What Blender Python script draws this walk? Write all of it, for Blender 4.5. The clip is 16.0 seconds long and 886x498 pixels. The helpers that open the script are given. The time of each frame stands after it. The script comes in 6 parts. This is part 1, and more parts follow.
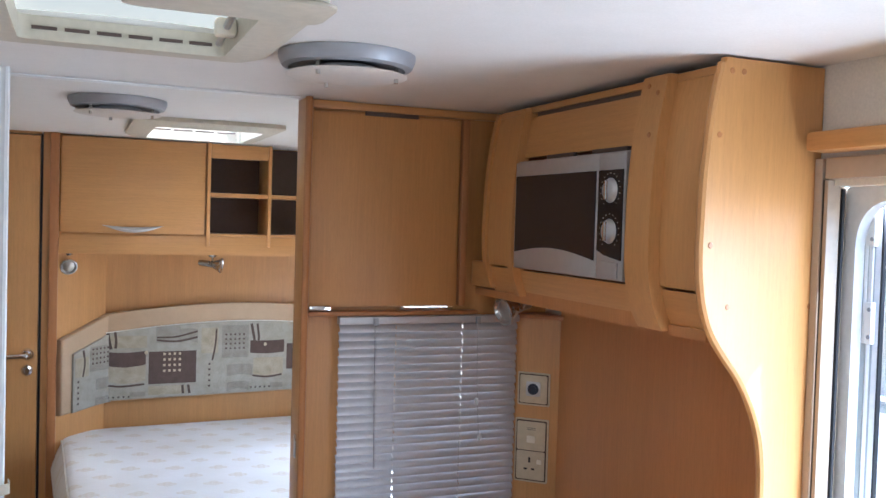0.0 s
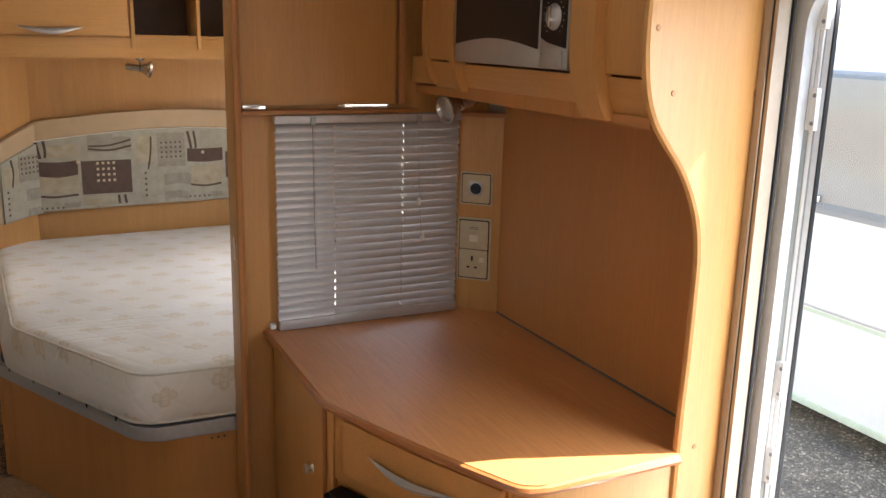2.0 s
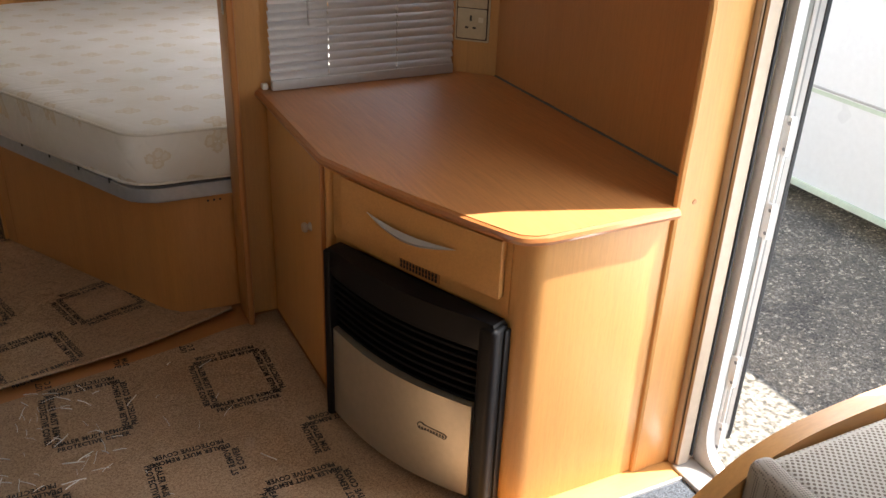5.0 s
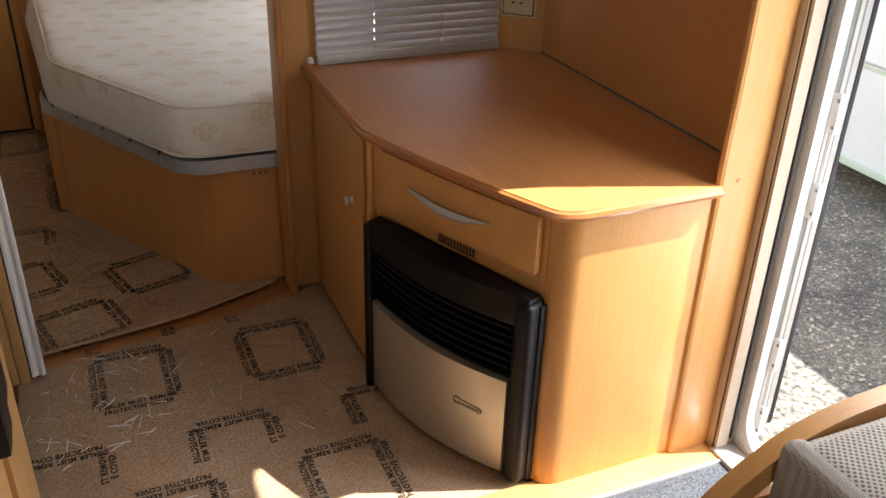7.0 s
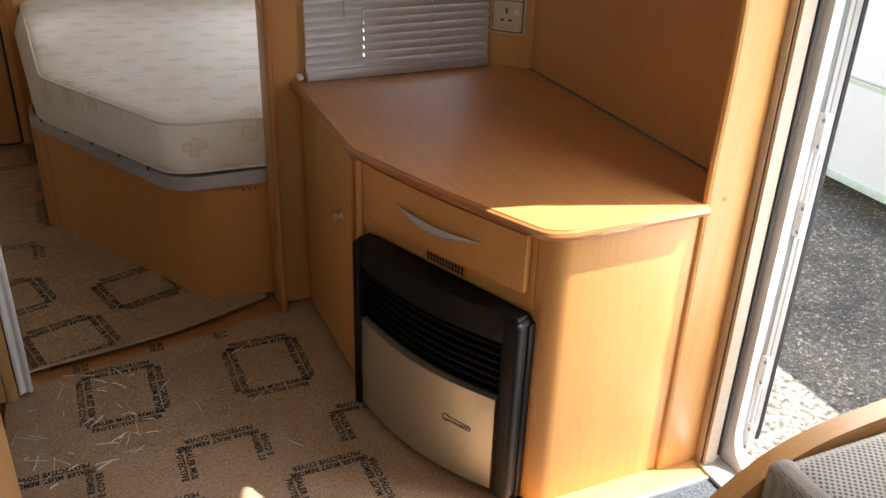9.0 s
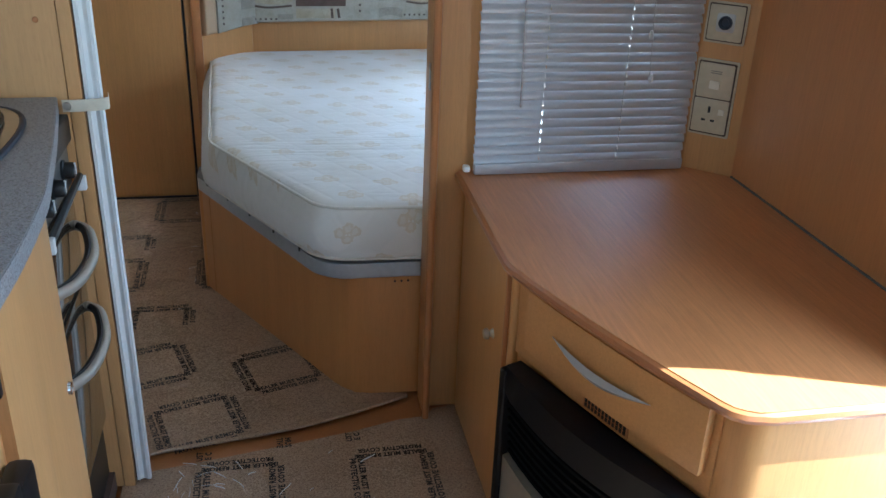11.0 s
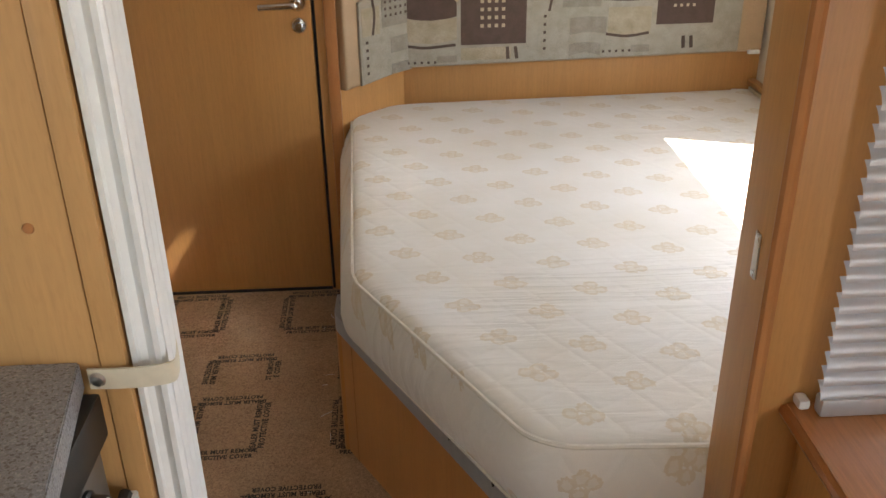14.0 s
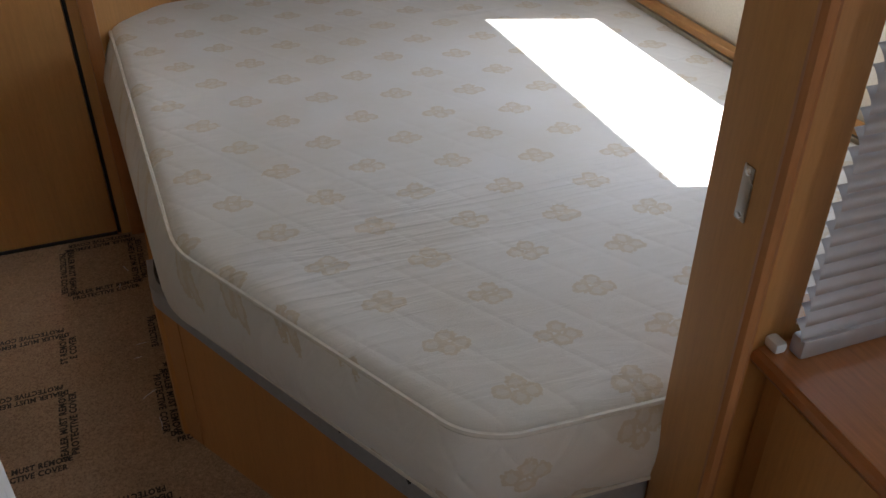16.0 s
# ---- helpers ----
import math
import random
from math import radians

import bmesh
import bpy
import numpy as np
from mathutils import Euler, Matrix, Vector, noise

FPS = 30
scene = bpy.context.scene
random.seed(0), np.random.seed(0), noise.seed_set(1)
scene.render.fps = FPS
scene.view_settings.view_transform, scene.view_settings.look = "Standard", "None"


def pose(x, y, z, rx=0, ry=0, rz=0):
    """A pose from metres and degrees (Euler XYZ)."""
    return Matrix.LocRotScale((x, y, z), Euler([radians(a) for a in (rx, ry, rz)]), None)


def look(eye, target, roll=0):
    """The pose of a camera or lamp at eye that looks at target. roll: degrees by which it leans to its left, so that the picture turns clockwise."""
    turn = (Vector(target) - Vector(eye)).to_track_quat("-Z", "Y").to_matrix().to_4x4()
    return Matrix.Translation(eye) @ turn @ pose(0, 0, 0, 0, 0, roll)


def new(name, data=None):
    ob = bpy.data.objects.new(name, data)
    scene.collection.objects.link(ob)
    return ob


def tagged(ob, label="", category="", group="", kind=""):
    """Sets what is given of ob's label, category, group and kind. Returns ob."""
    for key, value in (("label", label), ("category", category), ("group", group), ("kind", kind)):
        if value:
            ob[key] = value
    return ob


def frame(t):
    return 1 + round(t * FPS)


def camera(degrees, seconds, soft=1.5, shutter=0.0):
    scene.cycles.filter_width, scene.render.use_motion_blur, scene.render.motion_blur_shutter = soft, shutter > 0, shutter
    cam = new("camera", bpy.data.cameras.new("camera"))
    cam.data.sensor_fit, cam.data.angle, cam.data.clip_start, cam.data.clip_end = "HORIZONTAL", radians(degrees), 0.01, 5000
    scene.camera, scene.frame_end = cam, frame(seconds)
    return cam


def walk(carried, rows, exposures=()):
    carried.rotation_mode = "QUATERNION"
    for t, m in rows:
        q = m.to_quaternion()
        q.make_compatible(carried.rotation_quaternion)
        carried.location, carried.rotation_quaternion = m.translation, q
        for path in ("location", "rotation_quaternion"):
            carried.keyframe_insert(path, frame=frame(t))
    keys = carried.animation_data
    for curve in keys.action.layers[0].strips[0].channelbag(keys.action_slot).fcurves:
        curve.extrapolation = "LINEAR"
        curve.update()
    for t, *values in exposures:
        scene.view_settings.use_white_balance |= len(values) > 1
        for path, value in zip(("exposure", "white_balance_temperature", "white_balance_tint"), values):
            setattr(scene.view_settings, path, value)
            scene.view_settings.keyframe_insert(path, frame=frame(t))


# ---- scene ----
cam = camera(53.2, 16.0)
METRES, EYE, TILT, LEAN, TURN = 2.05, 1.585, 0.0, 0.0, -22.5
ROWS = [
    (0.0, 0.0, 0.0, 0.0, 0.05, -1.8, -1.71),
    (0.5, 0.0053, 0.0058, -0.0039, -2.02, -3.92, -1.83),
    (1.0, 0.0062, 0.0121, -0.011, -2.84, -7.62, -1.57),
    (1.5, 0.0081, 0.0177, -0.0175, -3.1, -10.65, -1.41),
    (2.0, 0.0079, 0.0254, -0.0244, -3.49, -13.68, -1.43),
    (2.5, 0.0065, 0.0305, -0.0321, -3.64, -16.54, -1.86),
    (3.0, 0.0047, 0.0333, -0.038, -3.73, -18.66, -1.93),
    (3.5, 0.0034, 0.0352, -0.0474, -3.82, -21.07, -1.98),
    (4.0, 0.0031, 0.0379, -0.0573, -3.68, -23.77, -2.06),
    (4.5, 0.0009, 0.0377, -0.0626, -4.03, -25.9, -1.83),
    (5.0, -0.0026, 0.0345, -0.0679, -4.05, -27.16, -2.08),
    (5.2, -0.0029, 0.0326, -0.0711, -3.83, -27.61, -1.95),
    (7.3, 0.0138, 0.0302, -0.0726, -0.34, -28.53, -1.41),
    (7.5, 0.013, 0.0309, -0.0718, -0.48, -28.34, -1.24),
    (8.0, 0.0161, 0.0304, -0.0714, -0.96, -28.19, -1.24),
    (8.2, 0.0164, 0.029, -0.0711, -1.72, -28.08, -1.63),
    (10.3, 0.001, 0.0806, -0.0543, 5.01, -25.38, -1.53),
    (10.5, 0.0037, 0.1062, -0.0567, 6.61, -24.64, -1.51),
    (11.0, 0.0218, 0.1884, -0.0575, 11.78, -24.89, -2.06),
    (11.5, 0.0103, 0.2358, -0.0539, 17.94, -25.62, -0.88),
    (12.0, -0.054, 0.3183, -0.0528, 20.42, -24.35, -2.6),
    (12.5, -0.127, 0.4033, -0.06, 19.05, -26.9, -3.85),
    (13.0, -0.159, 0.473, -0.0592, 18.64, -27.05, -1.38),
    (13.5, -0.187, 0.5813, -0.0543, 18.62, -24.7, 0.23),
    (14.0, -0.2085, 0.6461, -0.0542, 19.42, -26.27, 0.85),
    (14.5, -0.2454, 0.7027, -0.0539, 14.01, -28.05, 0.65),
    (15.0, -0.2977, 0.7583, -0.0564, 6.04, -29.79, 1.46),
    (15.5, -0.3242, 0.7849, -0.0626, 2.65, -31.96, 0.72),
    (16.0, -0.3317, 0.7897, -0.0752, 2.11, -34.69, -0.12),
]
EXPOSURES = [(0.0, 2.8, 5150, 10), (0.5, 2.68, 5800, 10), (1.0, 2.45, 6200, 12), (2.0, 2.32, 6600, 12), (2.5, 2.32, 6600, 12), (3.2, 2.36, 6600, 12), (4.4, 2.0, 6800, 12), (8.2, 2.05, 6800, 12), (10.3, 2.2, 5500, 8), (10.6, 2.28, 4450, 0), (11.0, 2.42, 4750, 0), (11.5, 2.62, 5050, 0), (12.0, 2.68, 5650, 0),
             (12.5, 2.92, 5800, 0), (13.0, 2.95, 6100, 4), (14.0, 2.62, 6600, 10), (15.0, 2.08, 6300, 10), (16.0, 1.55, 6000, 10)]
walk(cam, [(t, pose(0, 0, EYE, TILT, LEAN, TURN) @ pose(METRES * x, METRES * y, METRES * z, 90 + pitch, roll, yaw)) for t, x, y, z, yaw, pitch, roll in ROWS], EXPOSURES)

# ---- world, sun, daylight ----
SUN_EL = 54.0
SUN_DIR = Vector((0.944 * math.cos(radians(SUN_EL)), -0.33 * math.cos(radians(SUN_EL)), math.sin(radians(SUN_EL)))).normalized()
world = bpy.data.worlds.new("sky")
scene.world = world
world.use_nodes = True
wn = world.node_tree.nodes
sky = wn.new("ShaderNodeTexSky")
sky.sky_type = "NISHITA"
sky.sun_disc = False
sky.sun_elevation = radians(SUN_EL)
sky.sun_rotation = math.atan2(SUN_DIR.x, SUN_DIR.y)
world.node_tree.links.new(sky.outputs[0], wn["Background"].inputs[0])
wn["Background"].inputs[1].default_value = 0.13
sun = new("sun", bpy.data.lights.new("sun", "SUN"))
sun.data.energy, sun.data.angle, sun.data.color = 5.0, radians(0.53), (1.0, 0.98, 0.95)
sun.matrix_world = look(SUN_DIR * 20, (0, 0, 0))


def window_light(name, at, to, width, height, watts, colour=(0.93, 0.97, 1.0)):
    """Sky light that comes in through one window's opening."""
    lamp = new(name, bpy.data.lights.new(name, "AREA"))
    lamp.data.shape, lamp.data.size, lamp.data.size_y = "RECTANGLE", width, height
    lamp.data.energy, lamp.data.color = watts, colour
    lamp.matrix_world = look(at, to)
    return lamp


window_light("front_window_light", (0.25, -1.86, 1.2), (0.25, 0, 0.95), 1.2, 0.5, 0.72)
# Added fill lamp; its kitchen window is assumed and out of view.
window_light("kitchen_fill_light", (-0.85, 1.2, 1.32), (0.3, 1.2, 1.2), 0.5, 0.25, 0.2)
window_light("bedroom_window_light", (1.33, 3.2, 1.10), (0.22, 3.2, 0.58), 0.86, 0.44, 0.92)
window_light("door_light", (1.44, 0.90, 0.9), (0.2, 1.1, 0.7), 0.36, 1.4, 3.1)


# ---- materials ----
def shader(name):
    mat = bpy.data.materials.new(name)
    mat.use_nodes = True
    nt = mat.node_tree
    return mat, nt, nt.nodes["Principled BSDF"]


def add(nt, kind, **values):
    node = nt.nodes.new(kind)
    for key, value in values.items():
        if key in node.inputs:
            node.inputs[key].default_value = value
        else:
            setattr(node, key, value)
    return node


def scaled_coords(nt, scale, rot=(0, 0, 0)):
    tc = nt.nodes.new("ShaderNodeTexCoord")
    mp = nt.nodes.new("ShaderNodeMapping")
    mp.inputs["Scale"].default_value = scale
    mp.inputs["Rotation"].default_value = [radians(a) for a in rot]
    nt.links.new(tc.outputs["Object"], mp.inputs["Vector"])
    return mp.outputs["Vector"]


def ramp(nt, source, stops):
    node = nt.nodes.new("ShaderNodeValToRGB")
    els = node.color_ramp.elements
    while len(els) < len(stops):
        els.new(0.5)
    for el, (at, colour) in zip(els, stops):
        el.position, el.color = at, (*colour, 1)
    nt.links.new(source, node.inputs[0])
    return node.outputs[0]


def mixed(nt, a, b, factor, blend="MIX"):
    node = nt.nodes.new("ShaderNodeMix")
    node.data_type, node.blend_type = "RGBA", blend
    for key, value in ((0, factor), (6, a), (7, b)):
        if isinstance(value, (int, float)):
            node.inputs[key].default_value = value
        elif isinstance(value, tuple):
            node.inputs[key].default_value = (*value, 1)
        else:
            nt.links.new(value, node.inputs[key])
    return node.outputs[2]


def bump(nt, bsdf, height, strength, distance=0.002):
    node = nt.nodes.new("ShaderNodeBump")
    node.inputs["Strength"].default_value, node.inputs["Distance"].default_value = strength, distance
    nt.links.new(height, node.inputs["Height"])
    nt.links.new(node.outputs[0], bsdf.inputs["Normal"])


def tint(c, k):
    return tuple(min(1.0, v * k) for v in c)


def wood(name, base, axis="z", rough=0.44, coat=0.10, figure=1.0):
    """Beech-like foil: long pores along one axis, broad soft cathedral bands."""
    mat, nt, b = shader(name)
    long, cross = 3.0, 70.0
    fine = {"z": (cross, cross, long), "y": (cross, long, cross), "x": (long, cross, cross)}[axis]
    broad = tuple(v / 14 for v in fine)
    n1 = add(nt, "ShaderNodeTexNoise", Scale=2.2, Detail=6.0, Roughness=0.65)
    nt.links.new(scaled_coords(nt, fine), n1.inputs["Vector"])
    n2 = add(nt, "ShaderNodeTexNoise", Scale=1.6, Detail=3.0, Distortion=0.8)
    nt.links.new(scaled_coords(nt, broad), n2.inputs["Vector"])
    n3 = add(nt, "ShaderNodeTexNoise", Scale=260.0, Detail=2.0)
    flecks = tuple(v / cross * (1 if v == cross else 4) for v in fine)
    nt.links.new(scaled_coords(nt, flecks), n3.inputs["Vector"])
    c1 = ramp(nt, n1.outputs[0], [(0.28, tint(base, 1 - 0.09 * figure)), (0.72, tint(base, 1 + 0.07 * figure))])
    c2 = ramp(nt, n2.outputs[0], [(0.3, (0.88, 0.86, 0.83)), (0.7, (1, 1, 1))])
    c3 = ramp(nt, n3.outputs[0], [(0.36, (0.86, 0.83, 0.8)), (0.48, (1, 1, 1))])
    col = mixed(nt, mixed(nt, c1, c2, 0.9, "MULTIPLY"), c3, 0.3, "MULTIPLY")
    nt.links.new(col, b.inputs["Base Color"])
    b.inputs["Roughness"].default_value = rough
    b.inputs["Coat Weight"].default_value, b.inputs["Coat Roughness"].default_value = coat, 0.3
    bump(nt, b, n1.outputs[0], 0.12, 0.0006)
    return mat


def plain(name, base, rough=0.5, metal=0.0, grain=60.0, vary=0.06, relief=0.1, coat=0.0, gloss=0.5):
    """Paint, plastic or metal: fine mottling and faint relief, with broad soiling."""
    mat, nt, b = shader(name)
    n1 = add(nt, "ShaderNodeTexNoise", Scale=grain, Detail=4.0)
    n2 = add(nt, "ShaderNodeTexNoise", Scale=grain / 14, Detail=3.0)
    for n in (n1, n2):
        nt.links.new(scaled_coords(nt, (1, 1, 1)), n.inputs["Vector"])
    c1 = ramp(nt, n1.outputs[0], [(0.3, tint(base, 1 - vary)), (0.7, tint(base, 1 + vary))])
    c2 = ramp(nt, n2.outputs[0], [(0.3, (1 - vary, 1 - vary, 1 - vary * 1.3)), (0.65, (1, 1, 1))])
    nt.links.new(mixed(nt, c1, c2, 1.0, "MULTIPLY"), b.inputs["Base Color"])
    b.inputs["Metallic"].default_value = metal
    b.inputs["Coat Weight"].default_value = coat
    b.inputs["Specular IOR Level"].default_value = gloss
    r = nt.nodes.new("ShaderNodeMapRange")
    r.inputs["To Min"].default_value, r.inputs["To Max"].default_value = max(0.02, rough - 0.06), rough + 0.06
    nt.links.new(n2.outputs[0], r.inputs[0])
    nt.links.new(r.outputs[0], b.inputs["Roughness"])
    if relief:
        bump(nt, b, n1.outputs[0], relief, 0.0008)
    return mat


def speckled(name, base, dark, light, scale, rough, relief=0.2):
    mat, nt, b = shader(name)
    v = add(nt, "ShaderNodeTexVoronoi", Scale=scale)
    n = add(nt, "ShaderNodeTexNoise", Scale=scale * 0.7, Detail=5.0)
    big = add(nt, "ShaderNodeTexNoise", Scale=scale / 60, Detail=3.0)
    for node in (v, n, big):
        nt.links.new(scaled_coords(nt, (1, 1, 1)), node.inputs["Vector"])
    c1 = ramp(nt, n.outputs[0], [(0.36, dark), (0.5, base), (0.66, light)])
    bw = nt.nodes.new("ShaderNodeRGBToBW")
    nt.links.new(v.outputs["Color"], bw.inputs[0])
    c2 = ramp(nt, bw.outputs[0], [(0.2, (0.72, 0.72, 0.72)), (0.8, (1.12, 1.12, 1.12))])
    c3 = ramp(nt, big.outputs[0], [(0.3, (0.8, 0.8, 0.8)), (0.7, (1, 1, 1))])
    nt.links.new(mixed(nt, mixed(nt, c1, c2, 0.8, "MULTIPLY"), c3, 0.8, "MULTIPLY"), b.inputs["Base Color"])
    b.inputs["Roughness"].default_value = rough
    bump(nt, b, n.outputs[0], relief, 0.004)
    return mat


BEECH = (0.57, 0.288, 0.090)
m_wood = wood("beech_panel", BEECH)
# Same beech, with shade and red bounce from the counter put into its colour.
m_wood_shaded = wood("shade_reddened_beech", (0.52, 0.228, 0.070))
# Beech again for the bed box, reddened to paint in its shaded faces.
m_wood_bed = wood("bed_beech_shaded", (0.58, 0.262, 0.074), rough=0.5, coat=0.05, figure=0.7)
m_wood_pale = wood("pale_beech_foil", (0.57, 0.325, 0.125), figure=0.8)
m_wood_x = wood("beech_cross", BEECH, "x")
m_wood_y = wood("beech_long", BEECH, "y")
m_wood_edge = wood("beech_lipping", (0.44, 0.185, 0.058))
m_top = wood("cherry_worktop", (0.56, 0.242, 0.082), "y", rough=0.4, coat=0.12, figure=1.9)
m_top_edge = wood("cherry_lipping", (0.40, 0.15, 0.045), "y", rough=0.3, coat=0.4)
m_inside = plain("dark_brown_matt", (0.10, 0.065, 0.05), 0.6)
m_vinyl = plain("cream_wall_board", (0.72, 0.66, 0.56), 0.6, grain=180, relief=0.2)
m_ceil = plain("ceiling_board", (0.78, 0.75, 0.70), 0.55, grain=240, vary=0.03, relief=0.15)
m_cream = plain("cream_plastic", (0.74, 0.68, 0.55), 0.4)
m_plate = plain("aged_cream_plate", (0.55, 0.46, 0.31), 0.4)
m_white = plain("white_plastic", (0.80, 0.80, 0.78), 0.35, vary=0.03)
m_beige = plain("beige_frame_plastic", (0.46, 0.375, 0.285), 0.45, vary=0.04)
m_black = plain("black_plastic", (0.007, 0.007, 0.008), 0.4)
m_louvre = plain("matt_black_louvre", (0.003, 0.003, 0.0034), 0.75, gloss=0.12)
m_heater = plain("heater_black", (0.005, 0.005, 0.006), 0.5, gloss=0.2)
m_spot = plain("satin_silver_lamp", (0.50, 0.49, 0.47), 0.25, metal=0.95, vary=0.03)
m_alu = plain("off_white_enamel", (0.72, 0.73, 0.73), 0.4, vary=0.05)
m_roof_plastic = plain("aged_roof_plastic", (0.58, 0.53, 0.42), 0.5)
m_rubber = plain("black_rubber", (0.02, 0.021, 0.025), 0.6)
m_blue_rubber = plain("dark_blue_seal", (0.018, 0.022, 0.04), 0.5)
m_silver = plain("silver_paint", (0.50, 0.49, 0.48), 0.35, metal=0.6, vary=0.03)
m_lamp_grey = plain("grey_lamp_paint", (0.36, 0.36, 0.37), 0.45, metal=0.25, vary=0.03)
m_chrome = plain("chrome", (0.75, 0.75, 0.76), 0.12, metal=1.0, vary=0.02, relief=0)
m_steel = plain("satin_steel", (0.58, 0.55, 0.5), 0.28, metal=1.0, vary=0.04, relief=0.05)
m_champagne = plain("champagne_metal", (0.46, 0.41, 0.33), 0.42, metal=0.7, vary=0.04, relief=0.05)
m_pan = plain("dull_hob_steel", (0.10, 0.096, 0.09), 0.35, metal=0.4)
m_grey_rail = plain("grey_rail", (0.33, 0.34, 0.36), 0.4, metal=0.3)
m_rail = plain("rail_enamel", (0.40, 0.41, 0.43), 0.4, metal=0.3)
m_handle = plain("satin_nickel", (0.50, 0.46, 0.39), 0.5, metal=0.75, vary=0.03, relief=0.05)
m_panel_steel = plain("brushed_panel", (0.24, 0.235, 0.225), 0.42, metal=0.7, vary=0.03)
m_strip_grey = plain("grey_sealant", (0.13, 0.125, 0.12), 0.6)
m_blind = plain("silver_slat", (0.56, 0.55, 0.56), 0.44, metal=0.45, vary=0.03)
m_channel = plain("grey_green_channel", (0.36, 0.39, 0.385), 0.45)
m_screw = plain("dull_screw", (0.25, 0.25, 0.25), 0.4, metal=0.8)
m_cord = plain("grey_cord", (0.55, 0.55, 0.55), 0.6)
m_leather = plain("tan_leatherette", (0.47, 0.325, 0.19), 0.55, grain=300, relief=0.3)
m_strap = plain("cream_strap", (0.66, 0.59, 0.45), 0.6)
m_pipe = plain("cream_piping", (0.72, 0.68, 0.60), 0.8)
m_ink = plain("black_ink", (0.012, 0.010, 0.010), 0.5, relief=0)


def laminate():
    """Grey granite-effect laminate: fine chips of dark grey, brown and pale grey."""
    mat, nt, b = shader("granite_laminate")
    v = add(nt, "ShaderNodeTexVoronoi", Scale=430.0)
    n = add(nt, "ShaderNodeTexNoise", Scale=520.0, Detail=4.0)
    for node in (v, n):
        nt.links.new(scaled_coords(nt, (1, 1, 1)), node.inputs["Vector"])
    sep = nt.nodes.new("ShaderNodeSeparateColor")
    nt.links.new(v.outputs["Color"], sep.inputs[0])
    chips = ramp(nt, sep.outputs[0], [(0.0, (0.16, 0.155, 0.15)), (0.14, (0.21, 0.188, 0.178)), (0.24, (0.29, 0.295, 0.31)), (0.76, (0.30, 0.305, 0.318)), (0.92, (0.39, 0.39, 0.40))])
    haze = ramp(nt, n.outputs[0], [(0.35, (0.72, 0.72, 0.73)), (0.62, (1, 1, 1))])
    nt.links.new(mixed(nt, chips, haze, 0.9, "MULTIPLY"), b.inputs["Base Color"])
    b.inputs["Roughness"].default_value = 0.42
    bump(nt, b, n.outputs[0], 0.05, 0.001)
    return mat


m_worktop = laminate()
m_mat = speckled("blue_grey_door_mat", (0.06, 0.07, 0.085), (0.02, 0.025, 0.03), (0.10, 0.115, 0.13), 420, 0.95, 0.6)


def worn_asphalt():
    """Old asphalt: dark binder, pale stone flecks of several sizes, dusty worn patches."""
    mat, nt, b = shader("asphalt")
    stones = add(nt, "ShaderNodeTexVoronoi", Scale=75.0)
    grit = add(nt, "ShaderNodeTexNoise", Scale=120.0, Detail=6.0, Roughness=0.7)
    dust = add(nt, "ShaderNodeTexNoise", Scale=2.6, Detail=6.0, Roughness=0.65, Distortion=0.6)
    for node in (stones, grit, dust):
        nt.links.new(scaled_coords(nt, (1, 1, 1)), node.inputs["Vector"])
    sep = nt.nodes.new("ShaderNodeSeparateColor")
    nt.links.new(stones.outputs["Color"], sep.inputs[0])
    base = ramp(nt, grit.outputs[0], [(0.38, (0.11, 0.092, 0.07)), (0.54, (0.25, 0.218, 0.172)), (0.70, (0.58, 0.53, 0.45))])
    fleck = ramp(nt, sep.outputs[0], [(0.0, (0.55, 0.55, 0.55)), (0.84, (0.95, 0.95, 0.95)), (0.95, (2.0, 1.95, 1.85))])
    dusty = ramp(nt, dust.outputs[0], [(0.36, (0.62, 0.62, 0.62)), (0.6, (1.35, 1.32, 1.25))])
    nt.links.new(mixed(nt, mixed(nt, base, fleck, 0.9, "MULTIPLY"), dusty, 0.9, "MULTIPLY"), b.inputs["Base Color"])
    b.inputs["Roughness"].default_value = 0.9
    bump(nt, b, grit.outputs[0], 0.8, 0.006)
    return mat


m_asphalt = worn_asphalt()
m_concrete = speckled("rough_concrete", (0.19, 0.172, 0.138), (0.07, 0.062, 0.048), (0.36, 0.335, 0.285), 60, 0.9, 0.8)
m_van = plain("white_caravan_panel", (0.80, 0.80, 0.79), 0.3, grain=30, vary=0.02)
m_green = plain("pale_green_trim", (0.56, 0.63, 0.50), 0.5)
m_curtain = plain("beige_curtain", (0.60, 0.54, 0.48), 0.8)
m_drape = plain("tan_curtain", (0.62, 0.40, 0.22), 0.85, grain=400, relief=0.3)
m_taupe = plain("taupe_weave", (0.105, 0.066, 0.052), 0.9, grain=500, vary=0.2, relief=0.4)
m_mid = plain("grey_weave", (0.30, 0.268, 0.222), 0.9, grain=420, vary=0.2, relief=0.4)
m_pale = plain("pale_grey_weave", (0.37, 0.335, 0.272), 0.9, grain=420, vary=0.16, relief=0.4)
m_sand = plain("sand_weave", (0.41, 0.345, 0.25), 0.9, grain=380, vary=0.22, relief=0.4)
m_brown = plain("brown_stroke", (0.09, 0.06, 0.045), 0.9, grain=500)
m_dot = plain("cream_dot", (0.52, 0.42, 0.28), 0.9, grain=500)


def glass(name, colour, rough=0.03):
    mat, nt, b = shader(name)
    b.inputs["Base Color"].default_value = (*colour, 1)
    b.inputs["Transmission Weight"].default_value = 1.0
    b.inputs["Roughness"].default_value = rough
    b.inputs["IOR"].default_value = 1.45
    return mat


